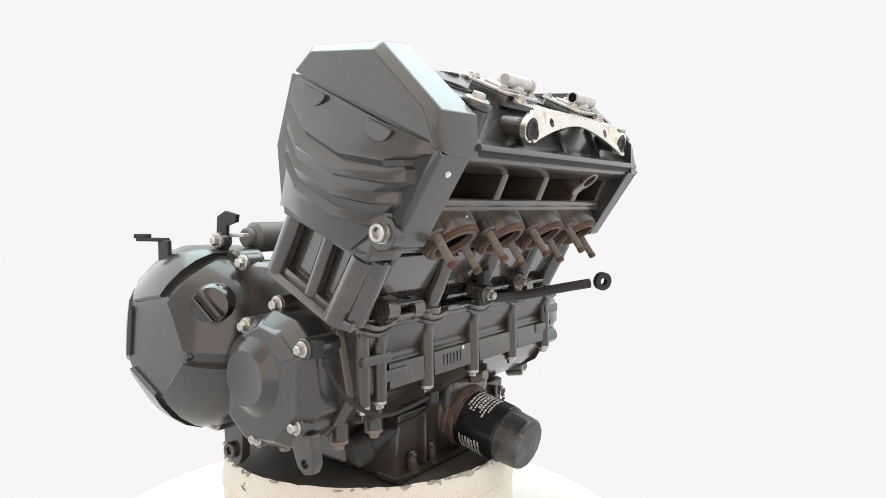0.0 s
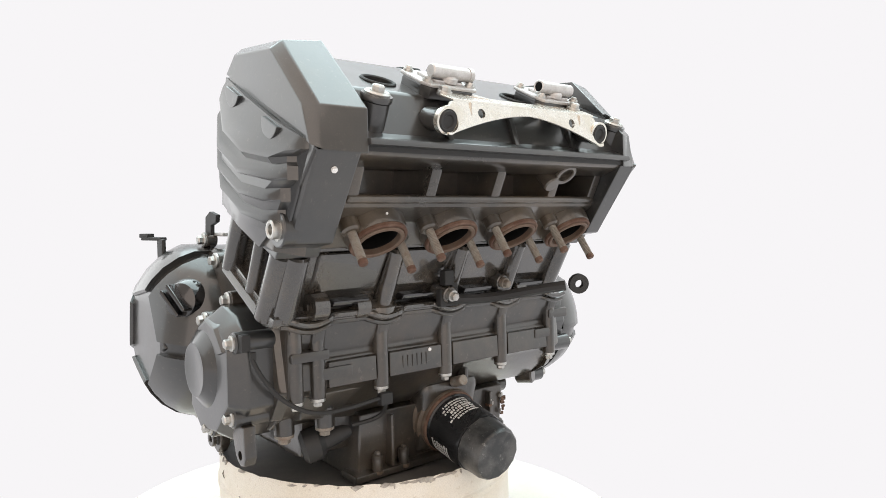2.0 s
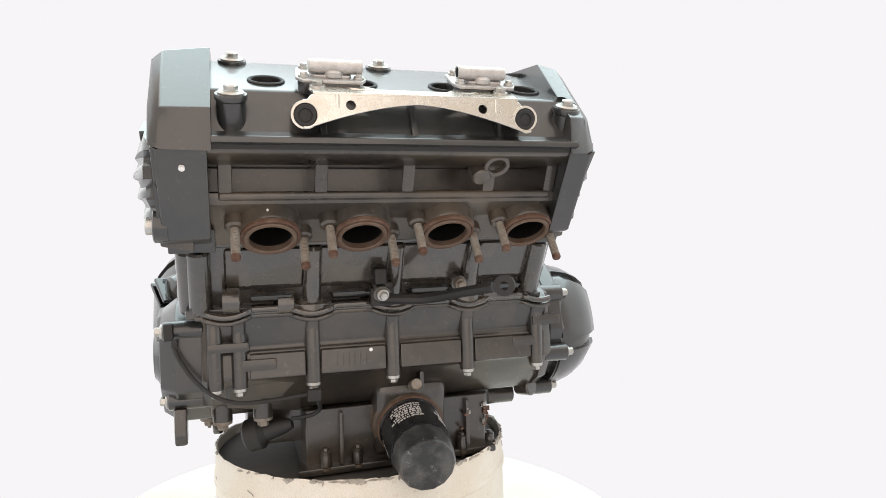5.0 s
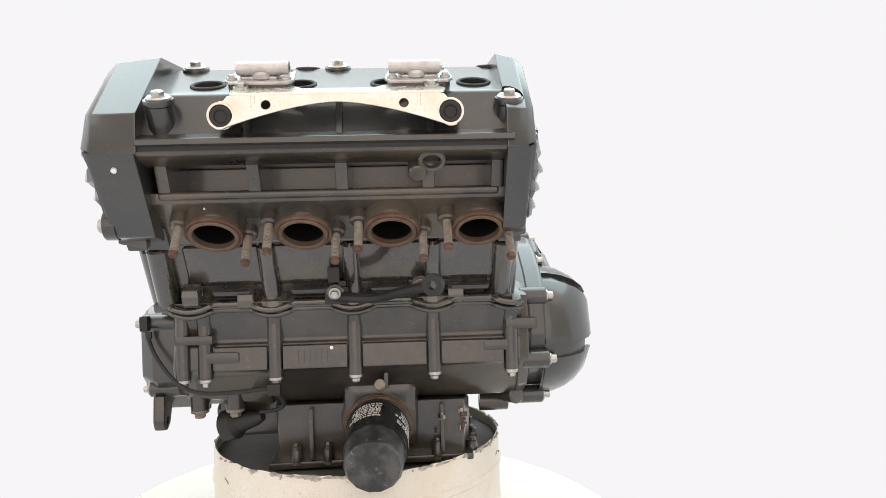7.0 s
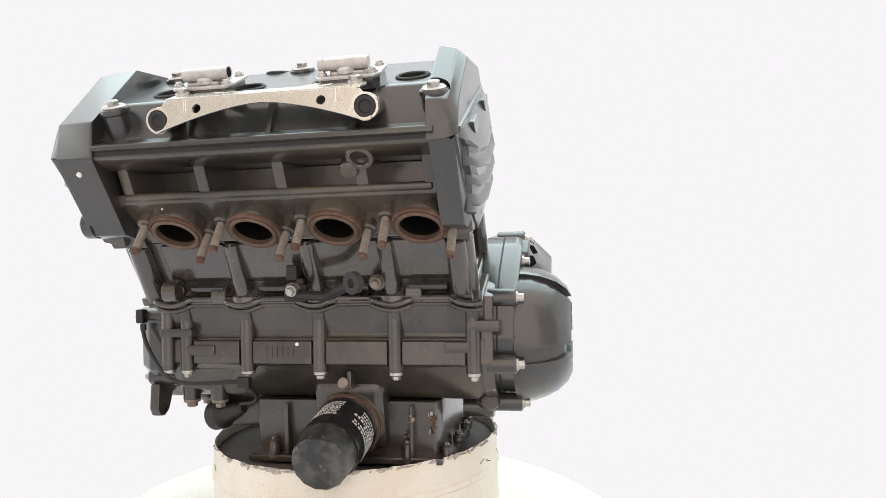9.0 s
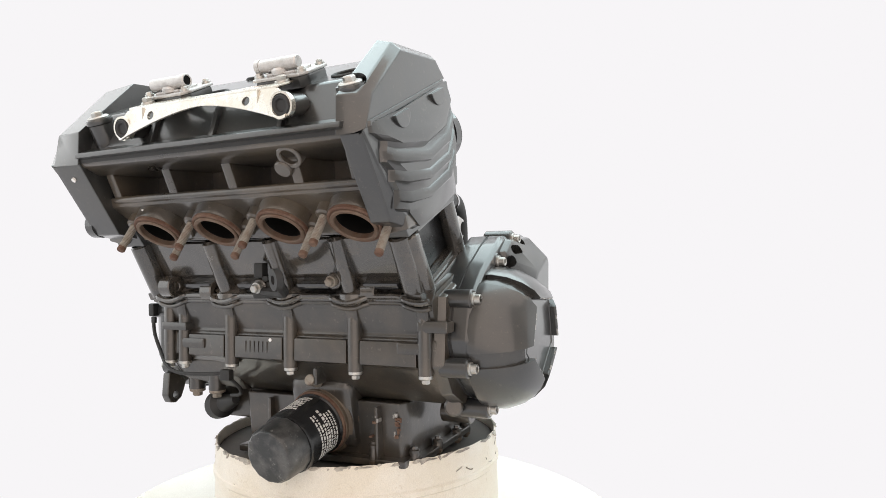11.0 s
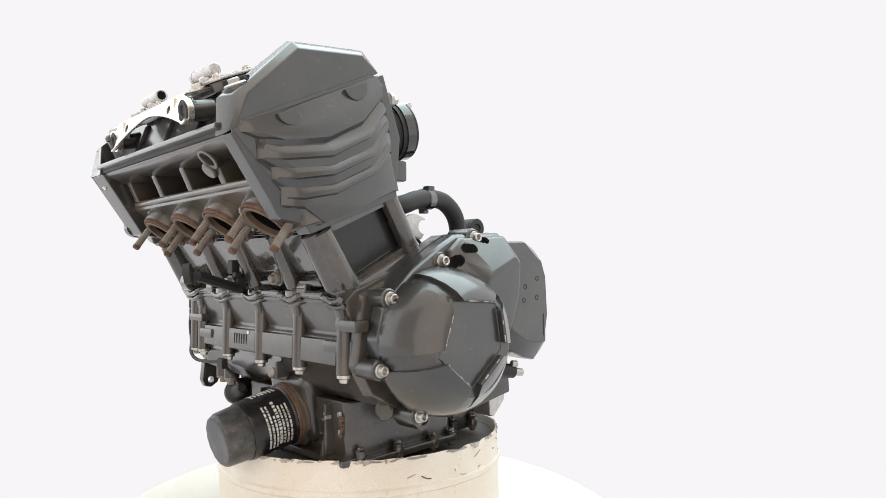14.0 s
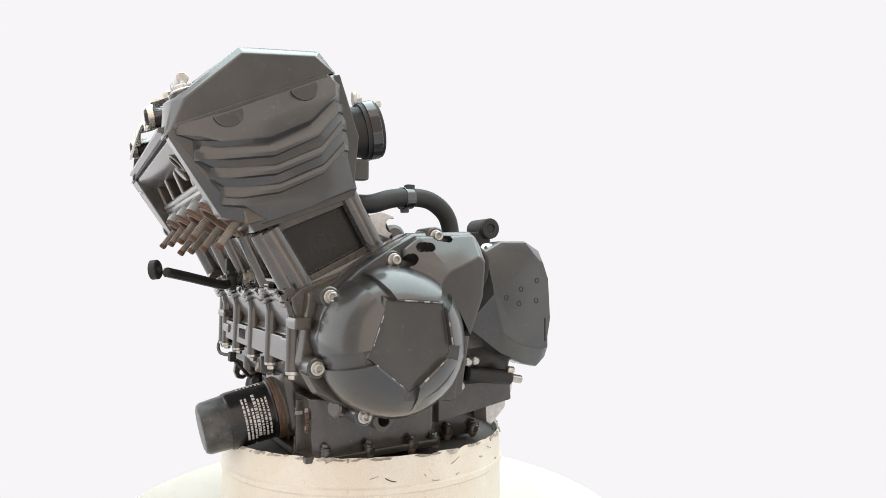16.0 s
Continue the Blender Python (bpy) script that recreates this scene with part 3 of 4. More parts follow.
def bracket_front():
    """The arched front strip with its two eyes, and the bent top flange."""
    lo, hi = [], []
    n = 60
    for k in range(n + 1):
        u = k / n
        x = -134 + 214 * u
        e = abs(2 * u - 1)
        d = abs(x + 27) - 98
        lug = math.sqrt(max(0.0, 12.5 ** 2 - d * d)) if d > -12.5 else 0.0
        bottom = 132 - 20 * (min(abs(x + 27), 95) / 90) ** 1.6
        lo.append((x, min(bottom, 121.5 - lug) if d > -4 else bottom))
        hi.append((x, 139 if e < 0.86 else min(139, max(121.5 + lug, 139 - (e - 0.86) * 130))))
    outline = lo[2:-1] + hi[2:-1][::-1]
    f = lambda x, z, d: Vector((x, -287.5 + (z - 121) * 0.18 + d, z))
    strip = loft([[f(x, z, 0) for x, z in outline], [f(x, z, 3.0) for x, z in outline]], bev=0.4, seg=1)
    holes = [rod((x, -320, z), (x, -250, z), r, 24) for x, z, r in ((-87, 130, 4.2), (31, 130, 4.2), (-125, 121, 10), (71, 122, 10))]
    strip = cut(strip, *holes)
    eyes = [ring(q - Vector((0, 2.5, 0)), (0, 0.97, 0.2), 9.8, 11.8, 6, 30) for q in (Vector((-125, -284, 121)), Vector((71, -285, 122)))]
    step = [box(x - 1.6, x + 1.6, -286.5, -279, 122, 139, 1.0) for x in (-98, 44)]
    f2 = lambda x, b, u: Vector((x, -284.2 + 0.93 * b, 138.6 + 0.37 * b + u))
    out = [(-118, 0), (66, 0), (68, 14), (60, 34), (14, 34), (4, 20), (-58, 20), (-68, 34), (-112, 34), (-120, 16)]
    flange = loft([[f2(x, b, 0) for x, b in out], [f2(x, b, 2.2) for x, b in out]], bev=0.8)
    slots = [loft([[f2(x, b, u) for x, b in tri] for u in (-6, 8)]) for tri in ([(-84, 14), (-60, 12), (-84, 24)], [(34, 14), (10, 12), (34, 24)])]
    flange = cut(flange, *slots)
    return strip, eyes, step, flange


strip, eyes, steps, flange = bracket_front()
bracket.data = mesh_of("zinc_bracket", strip, ZINC)
for m, name in [(q, "eye") for q in eyes] + [(q, "fold") for q in steps] + [(flange, "top_flange")]:
    part(name, m, ZINC, bracket)
for c in (Vector((-125, -284, 121)), Vector((71, -285, 122))):
    part("bush", join(lathe(c + Vector((0, 10, 2)), (0, -0.97, -0.2), [(0, 9.9), (12, 9.9), (14, 8.5), (13.5, 6), (12, 5), (12, 0.5)], 28)), BLACK, bracket, "black rubber bush")
    part("spigot", rod(c + Vector((0, 2, 0)), c + Vector((0, 26, 6)), 10, 20), COVER, bracket)
for x in (-112, 56):
    flange_bolt((x, -266, 148), UP, bracket, 5, 5, washer=1.4)

for x, s in ((-98, 1), (45, -1)):
    rim_ = [(x - 26, 8), (x + 26, 8), (x + 31, 18), (x + 28, 54), (x + 18, 62), (x - 18, 62), (x - 28, 54), (x - 31, 18)]
    v = part("air_valve_cover", plate(rim_, 3.0, 7, 1.0), ALU, cover, "bare aluminium air valve cover")
    part("housing", plate(about(rim_, (x, 30), 0.93), 11, -4, 2), COVER, v, "black air valve housing")
    part("hump", plate(about(rim_, (x, 30), 0.6), 3, 9.6, 1.2), ALU, v)
    a = on_cover(x - s * 20, 22, 19)
    b = on_cover(x + s * 26, 22, 19)
    part("pipe", join(rod(a, b - (b - a).normalized() * 0.5, 6.2, 20, 1), ring(b - (b - a).normalized() * 4, b - a, 4.6, 6.8, 5, 20), rod(on_cover(x + s * 2, 22, 9), on_cover(x + s * 2, 22, 17), 9, 20, 2)), ALU, v, "cast aluminium hose stub")
    # Flat near-black disc paints the shade inside the open pipe.
    part("pipe_bore", lathe(b + (b - a).normalized() * 0.3, b - a, [(0, 4.7), (0.3, 4.6)], 16), DARK, v)
    for dx, bb in ((-28, 14), (28, 14), (24, 50), (-24, 50)):
        flange_bolt(on_cover(x + dx * 0.86, bb + 3, 10), UP, v, 3.4, 3, washer=1.4)

# ---- head fittings ----
KD = Vector((0, -0.86, -0.5)).normalized()
BD = Vector((0, -0.68, -0.73)).normalized()
SC = Vector((55, -258, 81))
part("sensor_boss", join(ring(SC - BD * 26, BD, 8.2, 12.8, 26, 28), lathe(SC - BD * 7, BD, [(0, 8.8), (1, 8.8)], 18), lathe(SC - BD * 30, BD, [(0, 16), (12, 14.5), (18, 12)], 26)), HEAD, head, "threaded sensor boss, empty")
part("plug", lathe(Vector((42, -251, 71)) - BD * 18, BD, [(0, 9), (16, 9), (17.6, 7.8), (17.8, 3)], 22), HEAD, head)
part("paint_dot", lathe(Vector((-155, -238, 45)), (0, -0.7, 0.7), [(-3, 1.2), (0.5, 1.0)], 12), WHITE, head, "white paint dot")
part("shelf", cut(stack([(-196, [(-222, 62), (-240, 61), (-241, 55), (-211, 41)]), (118, [(-222, 62), (-240, 61), (-241, 55), (-211, 41)])], 4, 3), *port_bores()), HEAD, head)
part("joint", stack([(-234, [(-194, 12), (-196, 17), (-94, 59), (-92, 54)]), (142, [(-194, 12), (-196, 17), (-94, 59), (-92, 54)])], 1), GLOSS, head)
for x, s in ((146, 1), (-244, -1)):
    part("corner_foot", loft([[(x - s * 26, -208, 8), (x - s * 26, -168, 22), (x - s * 26, -166, 34), (x - s * 26, -216, 30)], [(x + s * 3, -206, 14), (x + s * 3, -172, 24), (x + s * 2, -170, 34), (x + s * 2, -210, 30)]], bev=3), HEAD, head)
SB = Vector((-248, -221, 33))
part("bolt_boss", ring(SB + Vector((10, 0, 0)), (-1, 0, 0), 8, 15, 12, 28), COVER, left_housing)
socket_bolt(SB, (-1, 0, 0), left_housing, 8, 7)
for y, z in ((-88, 112), (-92, 92)):
    flange_bolt((-228, y, z), (-0.3, 0.95, 0), left_housing, 5, 6)
for y, z in ((-92, 152), (-84, 80)):
    flange_bolt((132, y, z), (0.2, 0.97, 0.1), right_housing, 5, 6)
boot_d = Vector((0.12, 0.95, 0.22)).normalized()
bc = Vector((104, -103, 117))
boot = part("intake_boot", join(lathe(bc, boot_d, [(0, 28), (20, 27), (30, 29)], 40), ring(bc + boot_d * 28, boot_d, 24, 31, 20, 40)), BLACK, engine, "black rubber intake boot with clamp band")
part("clamp", ring(bc + boot_d * 33, boot_d, 30.5, 32.5, 11, 40), PLASTIC, boot, "dark clamp band")
part("screw", rod((112, -66, 151), (128, -62, 152), 4, 12), STEEL, boot)
part("stay", box(128, 142, -96, -78, 66, 88, 3), COVER, right_housing)

# ---- cylinder block fittings ----
for x in (-110, -27, 56):
    part("foot", lathe((x, -150, -60), (0, 0, 1), [(0, 19), (2, 21), (12, 21), (16, 18), (20, 12)], 30), GLOSS, block)
for x in (-188, -136, 80, 122):
    part("foot", lathe((x, -150, -58), (0, 0, 1), [(0, 13), (2, 15), (10, 15), (14, 12), (18, 7)], 24), GLOSS, block)
for x in (-156, -68, 14, 98):
    part("water_jacket", stack([(x - 38, [(-148, -36), (-164, -30), (-189, 10), (-172, 10)]), (x + 38, [(-148, -36), (-164, -30), (-189, 10), (-172, 10)])], 5, 3), GLOSS, block)
# Solid bars; black colour stands for oil and the pockets' shade together.
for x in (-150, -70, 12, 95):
    part("flange_gap", stack([(x - 20, [(-150, -43), (-166, -43), (-170, -37), (-150, -33)]), (x + 20, [(-150, -43), (-166, -43), (-170, -37), (-150, -33)])], 2), PLASTIC, block, "gloss black bar over base flange, oil and recess shade in its colour")
for x, y, z in ((-188, -170, -40), (-136, -158, -46), (80, -157, -46)):
    part("eye", join(ring((x - 8, y, z), (1, 0, 0), 5, 12.5, 16, 26), rod((x - 5, y, z), (x + 5, y, z), 5.5, 14), box(x - 7, x + 7, y, y + 26, z - 10, z + 8, 2)), GLOSS, block, "black cast eye")
wave = []
for k in range(94):
    x = -222 + 4 * k
    near = min(abs(x - q) for q in (-193, -110, -27, 56, 139))
    wave.append((x, -166 - 3 * (near < 20), -50 - 6.5 * max(0.0, math.cos(min(near, 24) / 24 * math.pi / 2))))
part("wavy_bead", tube(wave, 3.2, 10, 2), GLOSS, block, "wavy oily base flange edge")
part("wavy_bead", tube([(x, y + 3, z - 6.5) for x, y, z in wave], 2.6, 10, 2), CASE, block)
for p in ((43, -177, -34), (-43, -189, -40)):
    part("boss", rod((p[0], p[1] + 26, p[2] + 4), (p[0], p[1] + 2, p[2]), 9, 18, 1), GLOSS, block)
    flange_bolt(p, (0, -0.97, -0.2), block, 4.6, 6, STEEL if p[0] < 0 else STUD, 1.35)
part("side_panel", slab(about_mid(POCKET, 0.96), 123, 126.5, 1), FILTER, block, "gloss black sunken side wall")
part("mid_post", wall_post(-224, -112, -28, -140, 28, 8), GLOSS, block)
part("corner_post", wall_post(-216, -158, -50, -190, 10, 11), GLOSS, block)
part("corner_post", wall_post(128, -155, -50, -188, 10, 11), GLOSS, block)

arm = part("stay_arm", tube([(-44, -183, -44), (-26, -190, -45), (0, -200, -45), (28, -240, -36), (46, -264, -31)], 5.2, 8), BLACK, engine, "black steel stay arm with an eye")
part("eye", ring((51, -278, -29), (0.5, 0.85, 0.1), 4.2, 10.0, 7, 24), BLACK, arm)
part("root", box(-54, -30, -184, -176, -52, -34, 2), BLACK, arm)
part("clip", join(box(-50, -38, -187, -177, -30, -14, 2), box(-40, -32, -186, -178, -34, -28, 1.5)), BLACK, arm)

# ---- crankcase fittings ----
for x0, x1 in ((-172, -118), (-102, -35), (-19, 48), (64, 130)):
    part("strip", stack([(x0, [(-150, -94), (-160, -96), (-161, -120), (-150, -124)]), (x1, [(-150, -94), (-160, -96), (-161, -120), (-150, -124)])], 1.5), CASE, crankcase)
for x in (-182, -110, -27, 56, 138):
    part("web", stack([(x - 7, [(-148, -52), (-166, -54), (-164, -68), (-148, -124)]), (x + 7, [(-148, -52), (-166, -54), (-164, -68), (-148, -124)])], 5, 3), CASE, crankcase)
part("cross_bar", box(-212, -172, -164, -148, -92, -82, 3), CASE, crankcase)
part("cross_bar", box(-186, -146, -163, -148, -112, -100, 3), CASE, crankcase)
part("cross_bar", box(132, 166, -163, -146, -86, -74, 3), CASE, crankcase)
part("cross_bar", box(108, 140, -162, -146, -108, -96, 3), CASE, crankcase)
part("paint_dot", lathe((-51, -160.5, -99), (0, -1, 0), [(-3, 2.1), (0.5, 1.9)], 14), WHITE, crankcase, "white paint dot")
for k in range(6):
    part("tick", box(-86 + 6 * k, -85.4 + 6 * k, -161.3, -160, -113, -101, 0.1), CASE, crankcase)
side = [(-150, -50), (-158, -120), (-140, -150), (-108, -168), (20, -170), (28, -20), (-50, -8)]
part("side_case", stack([(146, side), (158, about(side, (-40, -90), 0.97))], 2), CASE, crankcase)
part("side_case", stack([(-218, [(-135, -54), (-150, -120), (-130, -150), (-20, -172), (90, -175), (140, -60), (100, -4), (-50, -6)]), (-208, [(-140, -50), (-155, -120), (-135, -150), (-20, -175), (95, -178), (145, -60), (105, 0), (-50, -2)])], 2), CASE, crankcase)
part("lower_web", stack([(-196, [(-150, -126), (-146, -150), (-60, -170), (-60, -120)]), (-120, [(-150, -126), (-120, -166), (-60, -170), (-60, -120)])], 4), CASE, crankcase)
part("filter_seat", stack([(-44, [(-142, -142), (-126, -226), (-90, -226), (-90, -142)]), (38, [(-142, -142), (-126, -220), (-90, -220), (-90, -142)])], 14, 4), CASE, crankcase)
part("oil_plug", rod((-2, -140, -146), (-2, -158, -140), 6, 14), STUD, crankcase)
part("finger", box(2, 7, -156, -138, -146, -128, 2), CASE, crankcase)
part("mount_lug", cut(loft([[(x, -132, -150), (x, -100, -150), (x, -108, -172), (x, -113, -183), (x, -122, -189), (x, -131, -187), (x, -135, -178)] for x in (-246, -234)], bev=2.5), rod((-260, -123, -178), (-220, -123, -178), 4.5, 16)), CASE, crankcase, "black mounting lug with a hole")
part("mount_lug", loft([[(x, 6, -160), (x, 44, -164), (x, 40, -215), (x, 22, -222), (x, 12, -212)] for x in (-214, -202)], bev=3), CASE, crankcase)
part("mount_ring", ring((-216, 26, -205), (-1, 0, 0), 4, 9, 4, 20), CASE, crankcase)
for x, y, z in ((-200, -120, -170), (-160, -128, -168), (-215, -60, -180)):
    part("drain_boss", rod((x, y, z + 24), (x, y, z), 10, 18, 2), CASE, crankcase)
    flange_bolt((x, y, z), (0, 0, -1), crankcase, 6, 6, STUD)

boot2 = part("switch_boot", join(lathe((-178, -112, -190), (0.86, -0.3, 0.25), [(0, 12), (4, 17), (18, 17), (24, 11), (44, 8), (52, 5)], 24)), BLACK, engine, "dusty black rubber oil switch boot")
part("wire", tube([(-132, -134, -170), (-112, -142, -166), (-104, -150, -158), (-108, -160, -146), (-114, -164, -139), (-150, -166, -141), (-182, -166, -141), (-204, -164, -134), (-222, -156, -120), (-236, -152, -100), (-243, -148, -84)], 2.2, 10), BLACK, boot2, "thin black wire")
part("connector", join(box(-252, -243, -148, -138, -78, -62, 2), box(-245, -239, -150, -146, -86, -78, 1)), BLACK, boot2)
part("clip", box(-118, -104, -168, -160, -146, -134, 1.5), BLACK, boot2)

# ---- sump fittings ----
for x, y in ((-96, -126), (-62, -126), (58, -126), (98, -108), (102, -60), (102, -8), (100, 22), (62, 60), (62, 96)):
    front = y < -115
    zt = -213 if front else -219
    t = part("bolt_boss", rod((x, y + 2, zt), (x, y, -230), 6.0, 16, 2), CASE, sump)
    flange_bolt((x, y + (1 if front else 0), zt), (0, 0, 1), t, 3.6, 3.5, CASE)
    flange_bolt((x, y, -230), (0, 0, -1), t, 3.6, 3.5, DUST)
for x in (-79, 64):
    part("fin", box(x - 2.5, x + 2.5, -131, -110, -226, -170, 2), CASE, sump)
part("side_flange", stack([(88, [(-114, -236), (-114, -227), (26, -221), (26, -230)]), (106, [(-108, -234), (-108, -226), (24, -220), (24, -228)])], 2), CASE, sump)
part("drain_ring", ring((112, -61, -184), (1, 0, 0), 6, 12, 34, 24), CASE, sump)
part("hose_stub", rod((140, -98, -168), (150, -118, -166), 10, 18, 2), CASE, sump)
rnd = random.Random(3)
for k in range(16):
    x, z = rnd.choice((rnd.uniform(52, 66), rnd.uniform(80, 88))), rnd.uniform(-205, -178)
    part("chip", box(x, x + rnd.uniform(1, 5), -131.5 if x < 70 else -126.5, -124, z, z + rnd.uniform(1.5, 6), 0.3), RUST if k % 3 else CHIP, sump)

# ---- filter print ----
def filter_print():
    rnd = random.Random(7)
    d, a, b = frame_of(FD)
    out = []
    for start, span in ((0.2, 1.9), (2.4, 1.9), (4.5, 1.3)):
        for row in range(7):
            s = 27 + row * 4.3
            t = start + rnd.uniform(0, 0.1)
            while t < start + span * rnd.uniform(0.6, 1.0):
                w = rnd.uniform(0.03, 0.13)
                h = 1.1 if row != 3 else 1.7
                ang = [t, t + w / 2, t + w]
                lo = [F0 + FD * (s - h) + (a * math.cos(q) + b * math.sin(q)) * 33.25 for q in ang]
                hi = [F0 + FD * (s + h) + (a * math.cos(q) + b * math.sin(q)) * 33.25 for q in ang]
                inn = lambda v: v - (v - F0 - FD * (v - F0).dot(FD)).normalized() * 0.8
                ring_ = lo + hi[::-1]
                out.append(loft([[inn(v) for v in ring_], ring_]))
                t += w + rnd.uniform(0.02, 0.05)
    return join(*out)


tagged(part("print", filter_print(), PRINT, oil_filter, "rows of small grey-white print"), kind="stuff")
part("dust_band", ring(F0 + FD * 14, FD, 33, 36.0, 4, 40), RUST, oil_filter, "brown dusty seal edge")

# ---- alternator cover details ----
for k in range(5):
    p, q = Vector((0, *PENT[k])), Vector((0, *PENT[(k + 1) % 5]))
    c = Vector((0, *AC))
    rnd = random.Random(20 + k)
    for j in range(rnd.choice((2, 3, 5))):
        m = p.lerp(q, rnd.uniform(0.1, 0.9))
        m = c + (m - c) * 1.02
        e = (q - p).normalized() * rnd.uniform(0.8, 3.5)
        part("chip", rod(m - e + Vector((235.0, 0, 0)), m + e + Vector((235.0, 0, 0)), rnd.uniform(0.4, 1.0), 6, 0.2), CHIP, pentagon)
part("seam", stack([(160, about(ALT, (-60, -85), 1.006)), (162, about(ALT, (-60, -85), 1.006))], 0.5), BLACK, alternator)

# ---- sprocket cover details ----
for y, z in ((99, -59), (120, -49), (143, -39), (117, -66), (142, -63)):
    part("dimple", ring((132.6, y, z), (1, 0, 0), 1.6, 3.6, 1.8, 16), BLACK, sprocket)
for p in ((112, 62, -135), (112, 72, -134), (112, 52, -162)):
    rod_ = part("pin", join(rod((70, p[1], p[2]), (p[0], p[1], p[2]), 5, 16, 1.5)), STEEL, crankcase)
part("shift_shaft", rod((100, 66, -150), (114, 120, -156), 9, 18, 2), BLACK, crankcase, "black shift shaft boss")
part("shaft_tip", rod((114, 118, -156), (117, 132, -159), 5, 16, 1), STEEL, crankcase, "bright steel shaft tip")
part("shaft_tip", rod((116, 112, -146), (119, 120, -147), 4.5, 16, 1), STEEL, crankcase)
part("rear_lug", join(ring((44, 152, -178), (0.8, 0.5, 0), 6, 13, 9, 26), box(36, 56, 118, 146, -196, -172, 3)), ALU, crankcase, "bare aluminium mounting lug")
part("rear_case", stack([(60, [(20, -212), (20, -120), (130, -110), (138, -190)]), (96, [(30, -205), (30, -120), (126, -115), (132, -186)])], 3), CASE, crankcase)
part("rear_foot", loft([[(x, 96, -170), (x, 130, -168), (x, 126, -196), (x, 106, -216), (x, 98, -212)] for x in (60, 92)], bev=4), ALU, crankcase, "worn aluminium rear foot")

# ---- hose and rear fittings ----
hose = part("coolant_hose", tube([(112, -88, 44), (116, -66, 44), (110, -38, 52), (100, -8, 56), (94, 18, 54), (88, 40, 42), (85, 50, 24), (84, 52, -6)], 10.5, 18), BLACK, engine, "black rubber coolant hose with clamps")
part("clamp", join(lathe((104, -24, 53.5), (-0.3, 0.93, 0.1), [(0, 11.5), (1, 12.8), (13, 12.8), (14, 11.5)], 24), box(98, 108, -18, -8, 64, 70, 1.5), box(92, 102, -20, -12, 38, 46, 2)), PLASTIC, hose, "dark hose clamp with tail")
part("lift_bracket", cut(loft([[(x, -72, 12), (x, -52, 6), (x, -44, 16), (x, -46, 30), (x, -60, 34), (x, -74, 30)] for x in (128, 134)], bev=1.5), rod((100, -48, 20), (160, -48, 20), 8, 20)), ALU, engine, "bare aluminium hook bracket")
part("stay_wire", tube([(112, -52, 34), (110, -40, 12), (106, -26, 0)], 1.8, 8), BLACK, crankcase)
part("breather", join(rod((-20, 148, 30), (24, 146, 30), 14, 24, 3), ring((22, 146, 30), (1, 0, 0), 6, 14, 4, 24), box(-10, 20, 128, 150, -10, 26, 4)), BLACK, crankcase, "black mounting eye at rear")
part("cable", tube([(118, 66, 0), (128, 74, -14), (126, 72, -40), (118, 64, -60)], 4, 10), BLACK, crankcase)
flange_bolt((104, 92, -3), (0.8, -0.1, 0.5), crankcase, 6, 7)
starter = part("starter_motor", join(rod((-172, 44, 20), (-60, 44, 20), 17, 28, 5), rod((-180, 44, 20), (-168, 44, 20), 11, 20, 2)), GREY, engine, "grey aluminium starter motor")
part("hook", loft([[(x, 58, 4), (x, 40, 4), (x, 38, 34), (x, 22, 38), (x, 20, 46), (x, 40, 50), (x, 54, 44)] for x in (-208, -203)], bev=1.2), BLACK, crankcase, "black hooked cable stay")
part("strap", box(-204, -196, 14, 70, 22, 26, 1.5), ALU, crankcase)
for y in (-24, 0, 22):
    part("case_boss", rod((-214, y, -18 + y * 0.5), (-180, y, -18 + y * 0.5), 16, 22, 3), CASE, crankcase)
part("rear_bracket", join(box(-248, -243, 84, 104, -30, 19, 2), loft([[(-239, 94, z), (-247, 92, z), (-259, 128, z), (-250, 132, z)] for z in (17, 21)], bev=1.2), loft([[(-246, 118, z), (-255, 115, z), (-260, 131, z), (-250, 134, z)] for z in (20, 25)], bev=1.2)), BLACK, crankcase, "black bent rear bracket")
part("rear_panel", box(-210, -180, 60, 170, -60, 4, 6), CASE, crankcase)

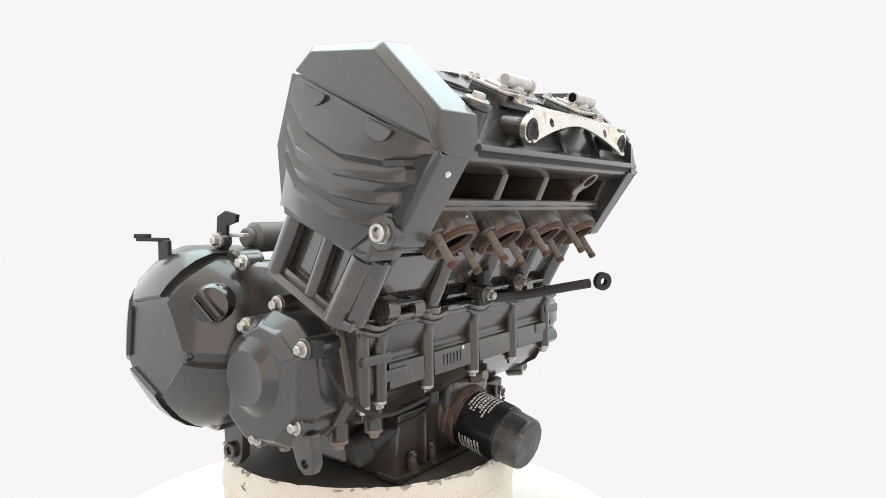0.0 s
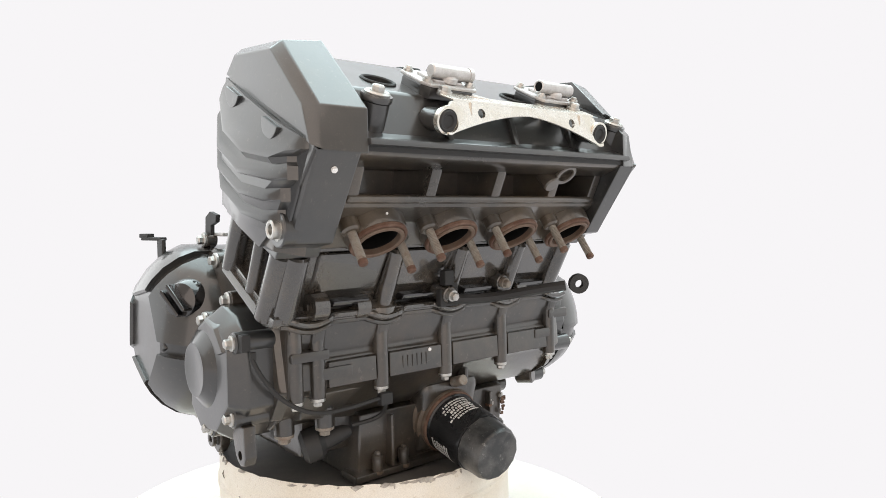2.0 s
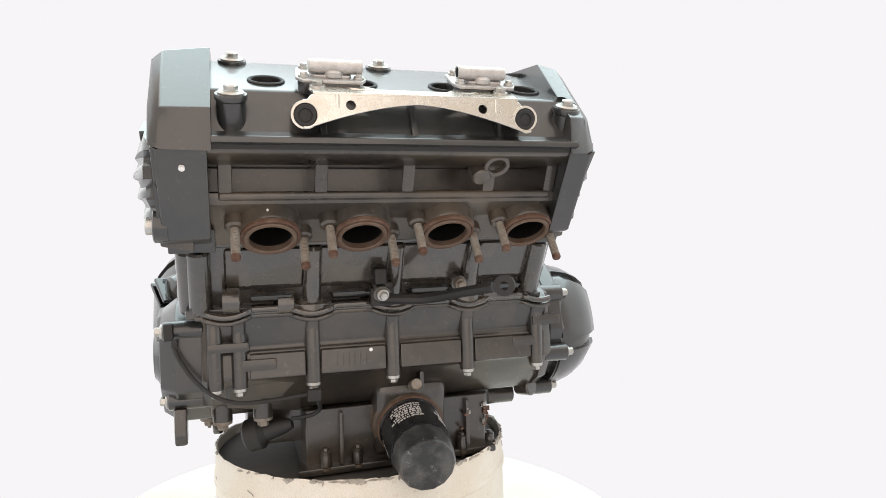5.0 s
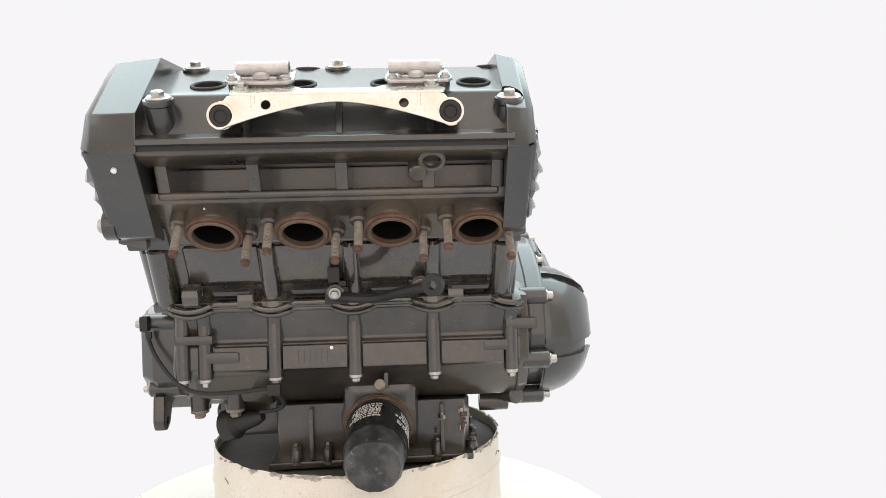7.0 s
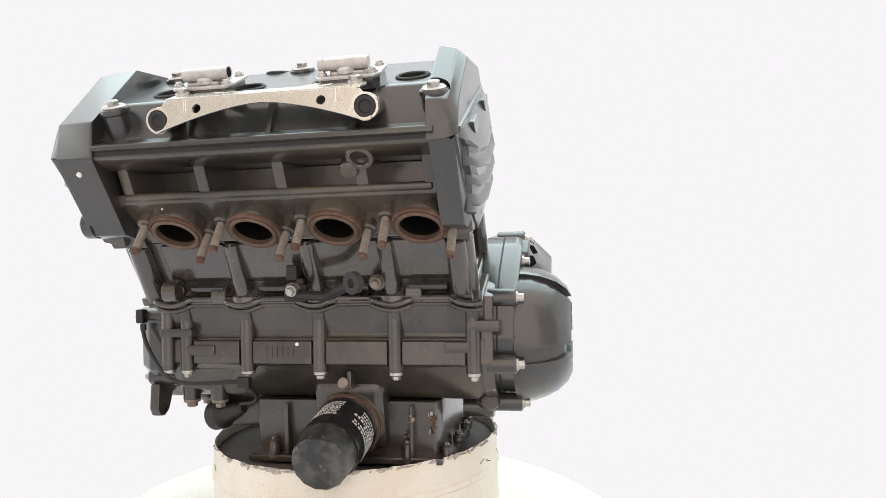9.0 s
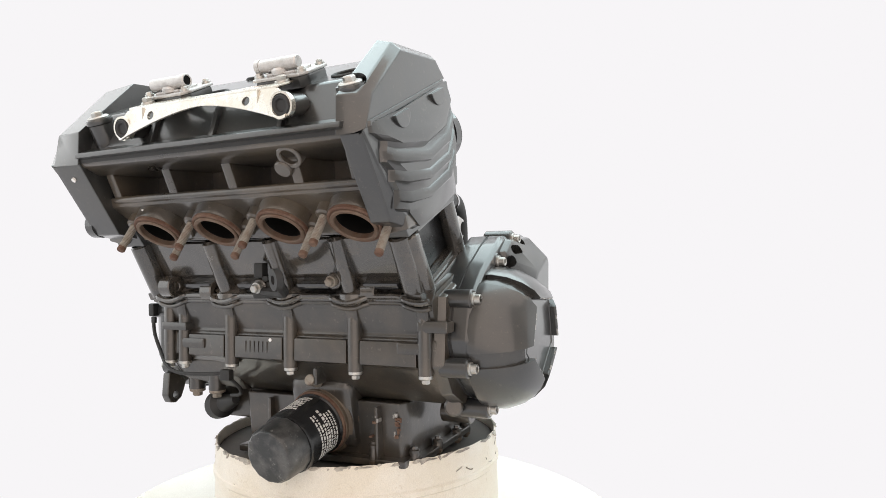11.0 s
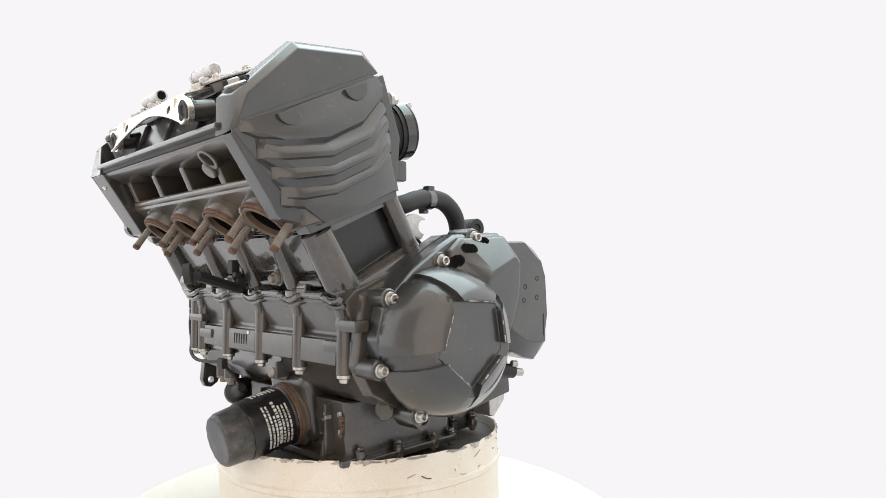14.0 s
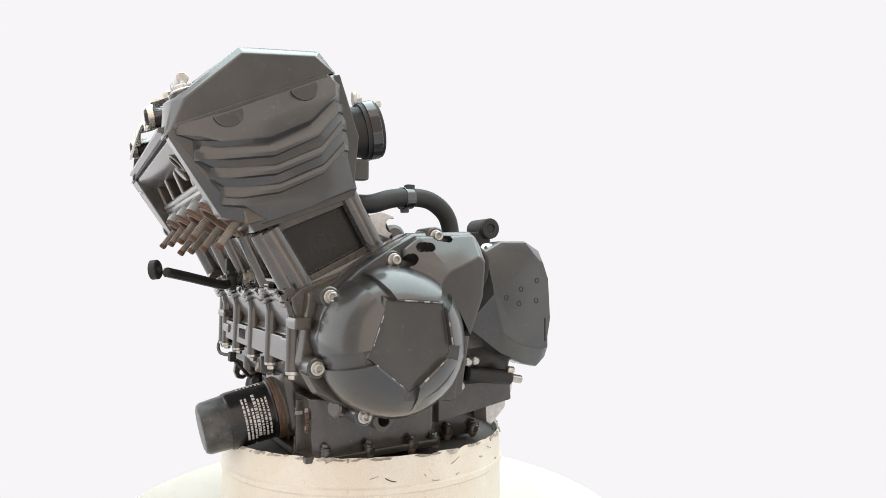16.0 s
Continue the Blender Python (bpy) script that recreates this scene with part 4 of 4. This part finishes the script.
# ---- clutch cover details ----
KN = Matrix.Translation((-253, 1.6, -43.6)) @ Vector((-0.8, -0.6, 0.1)).to_track_quat("Z", "Y").to_matrix().to_4x4() @ Matrix.Rotation(radians(40), 4, "Z")
for off in (-4.5, 4.5):
    part("grip", box(off - 2.2, off + 2.2, -17, 17, 4, 20, 2, KN), PLASTIC, cap, "glossy cap grip")
for p in ((-238, -76, -38), (-222, -4, -3), (-250, -44, -60), (-216, 46, 18), (-240, -20, -120)):
    part("bolt_boss", rod((-200, p[1], p[2]), (p[0] + 3, p[1], p[2]), 9, 20, 1.5), CASE, crankcase)
    flange_bolt((p[0] + 3, p[1], p[2]), (-1, 0, 0), crankcase, 5.2, 6)
for y, z in ((70, -172), (110, -168), (40, -178), (140, -140)):
    part("bolt_boss", rod((-200, y, z), (-224, y, z), 7, 14, 1), COVER, clutch)
    flange_bolt((-224, y, z), (-1, 0, 0), clutch, 4, 5)
part("wedge", loft([[(-244, -72, -46), (-244, -108, -52), (-244, -136, -76), (-244, -118, -84)], [(-261, -78, -54), (-261, -104, -60), (-261, -124, -80), (-261, -110, -84)]], bev=2), COVER, pickup)
for x in (-68, 121):
    # No hole here: the black disc gives the bore's shade by colour.
    part("bore", join(ring((x, -152, 188), (0, -0.15, 0.99), 9.5, 13, 6, 28), lathe((x, -152, 190), (0, -0.15, 0.99), [(0, 9.7), (0.5, 9.7)], 24)), BLACK, cover, "raised lip around a black disc painted as bore shade")
for x0, x1, h in ((121, 144.5, right_housing), (-241, -200, left_housing)):
    part("joint_flange", slab([(-213, 29), (-197, 7), (-94, 48), (-94, 58), (-186, 22)], x0, x1, 2), COVER, h)


# ---- motion: the table turns with all that stands on it ----
TILT_M = Matrix(((0.99689, -0.05326, -0.0581, 0), (0.05317, 0.99858, -0.0031, 0), (0.05819, 0.0, 0.99831, Z0), (0, 0, 0, 1)))


def motions():
    times = [k * 0.5 for k in range(33)]
    turn = [(t, Matrix.Rotation(radians(DEG_PER_S * (t - 7.0)), 4, "Z")) for t in times]
    walk(engine, [(t, m @ TILT_M) for t, m in turn])
    walk(drum, [(t, m @ TILT_M) for t, m in turn])
    walk(turntable, turn)


motions()
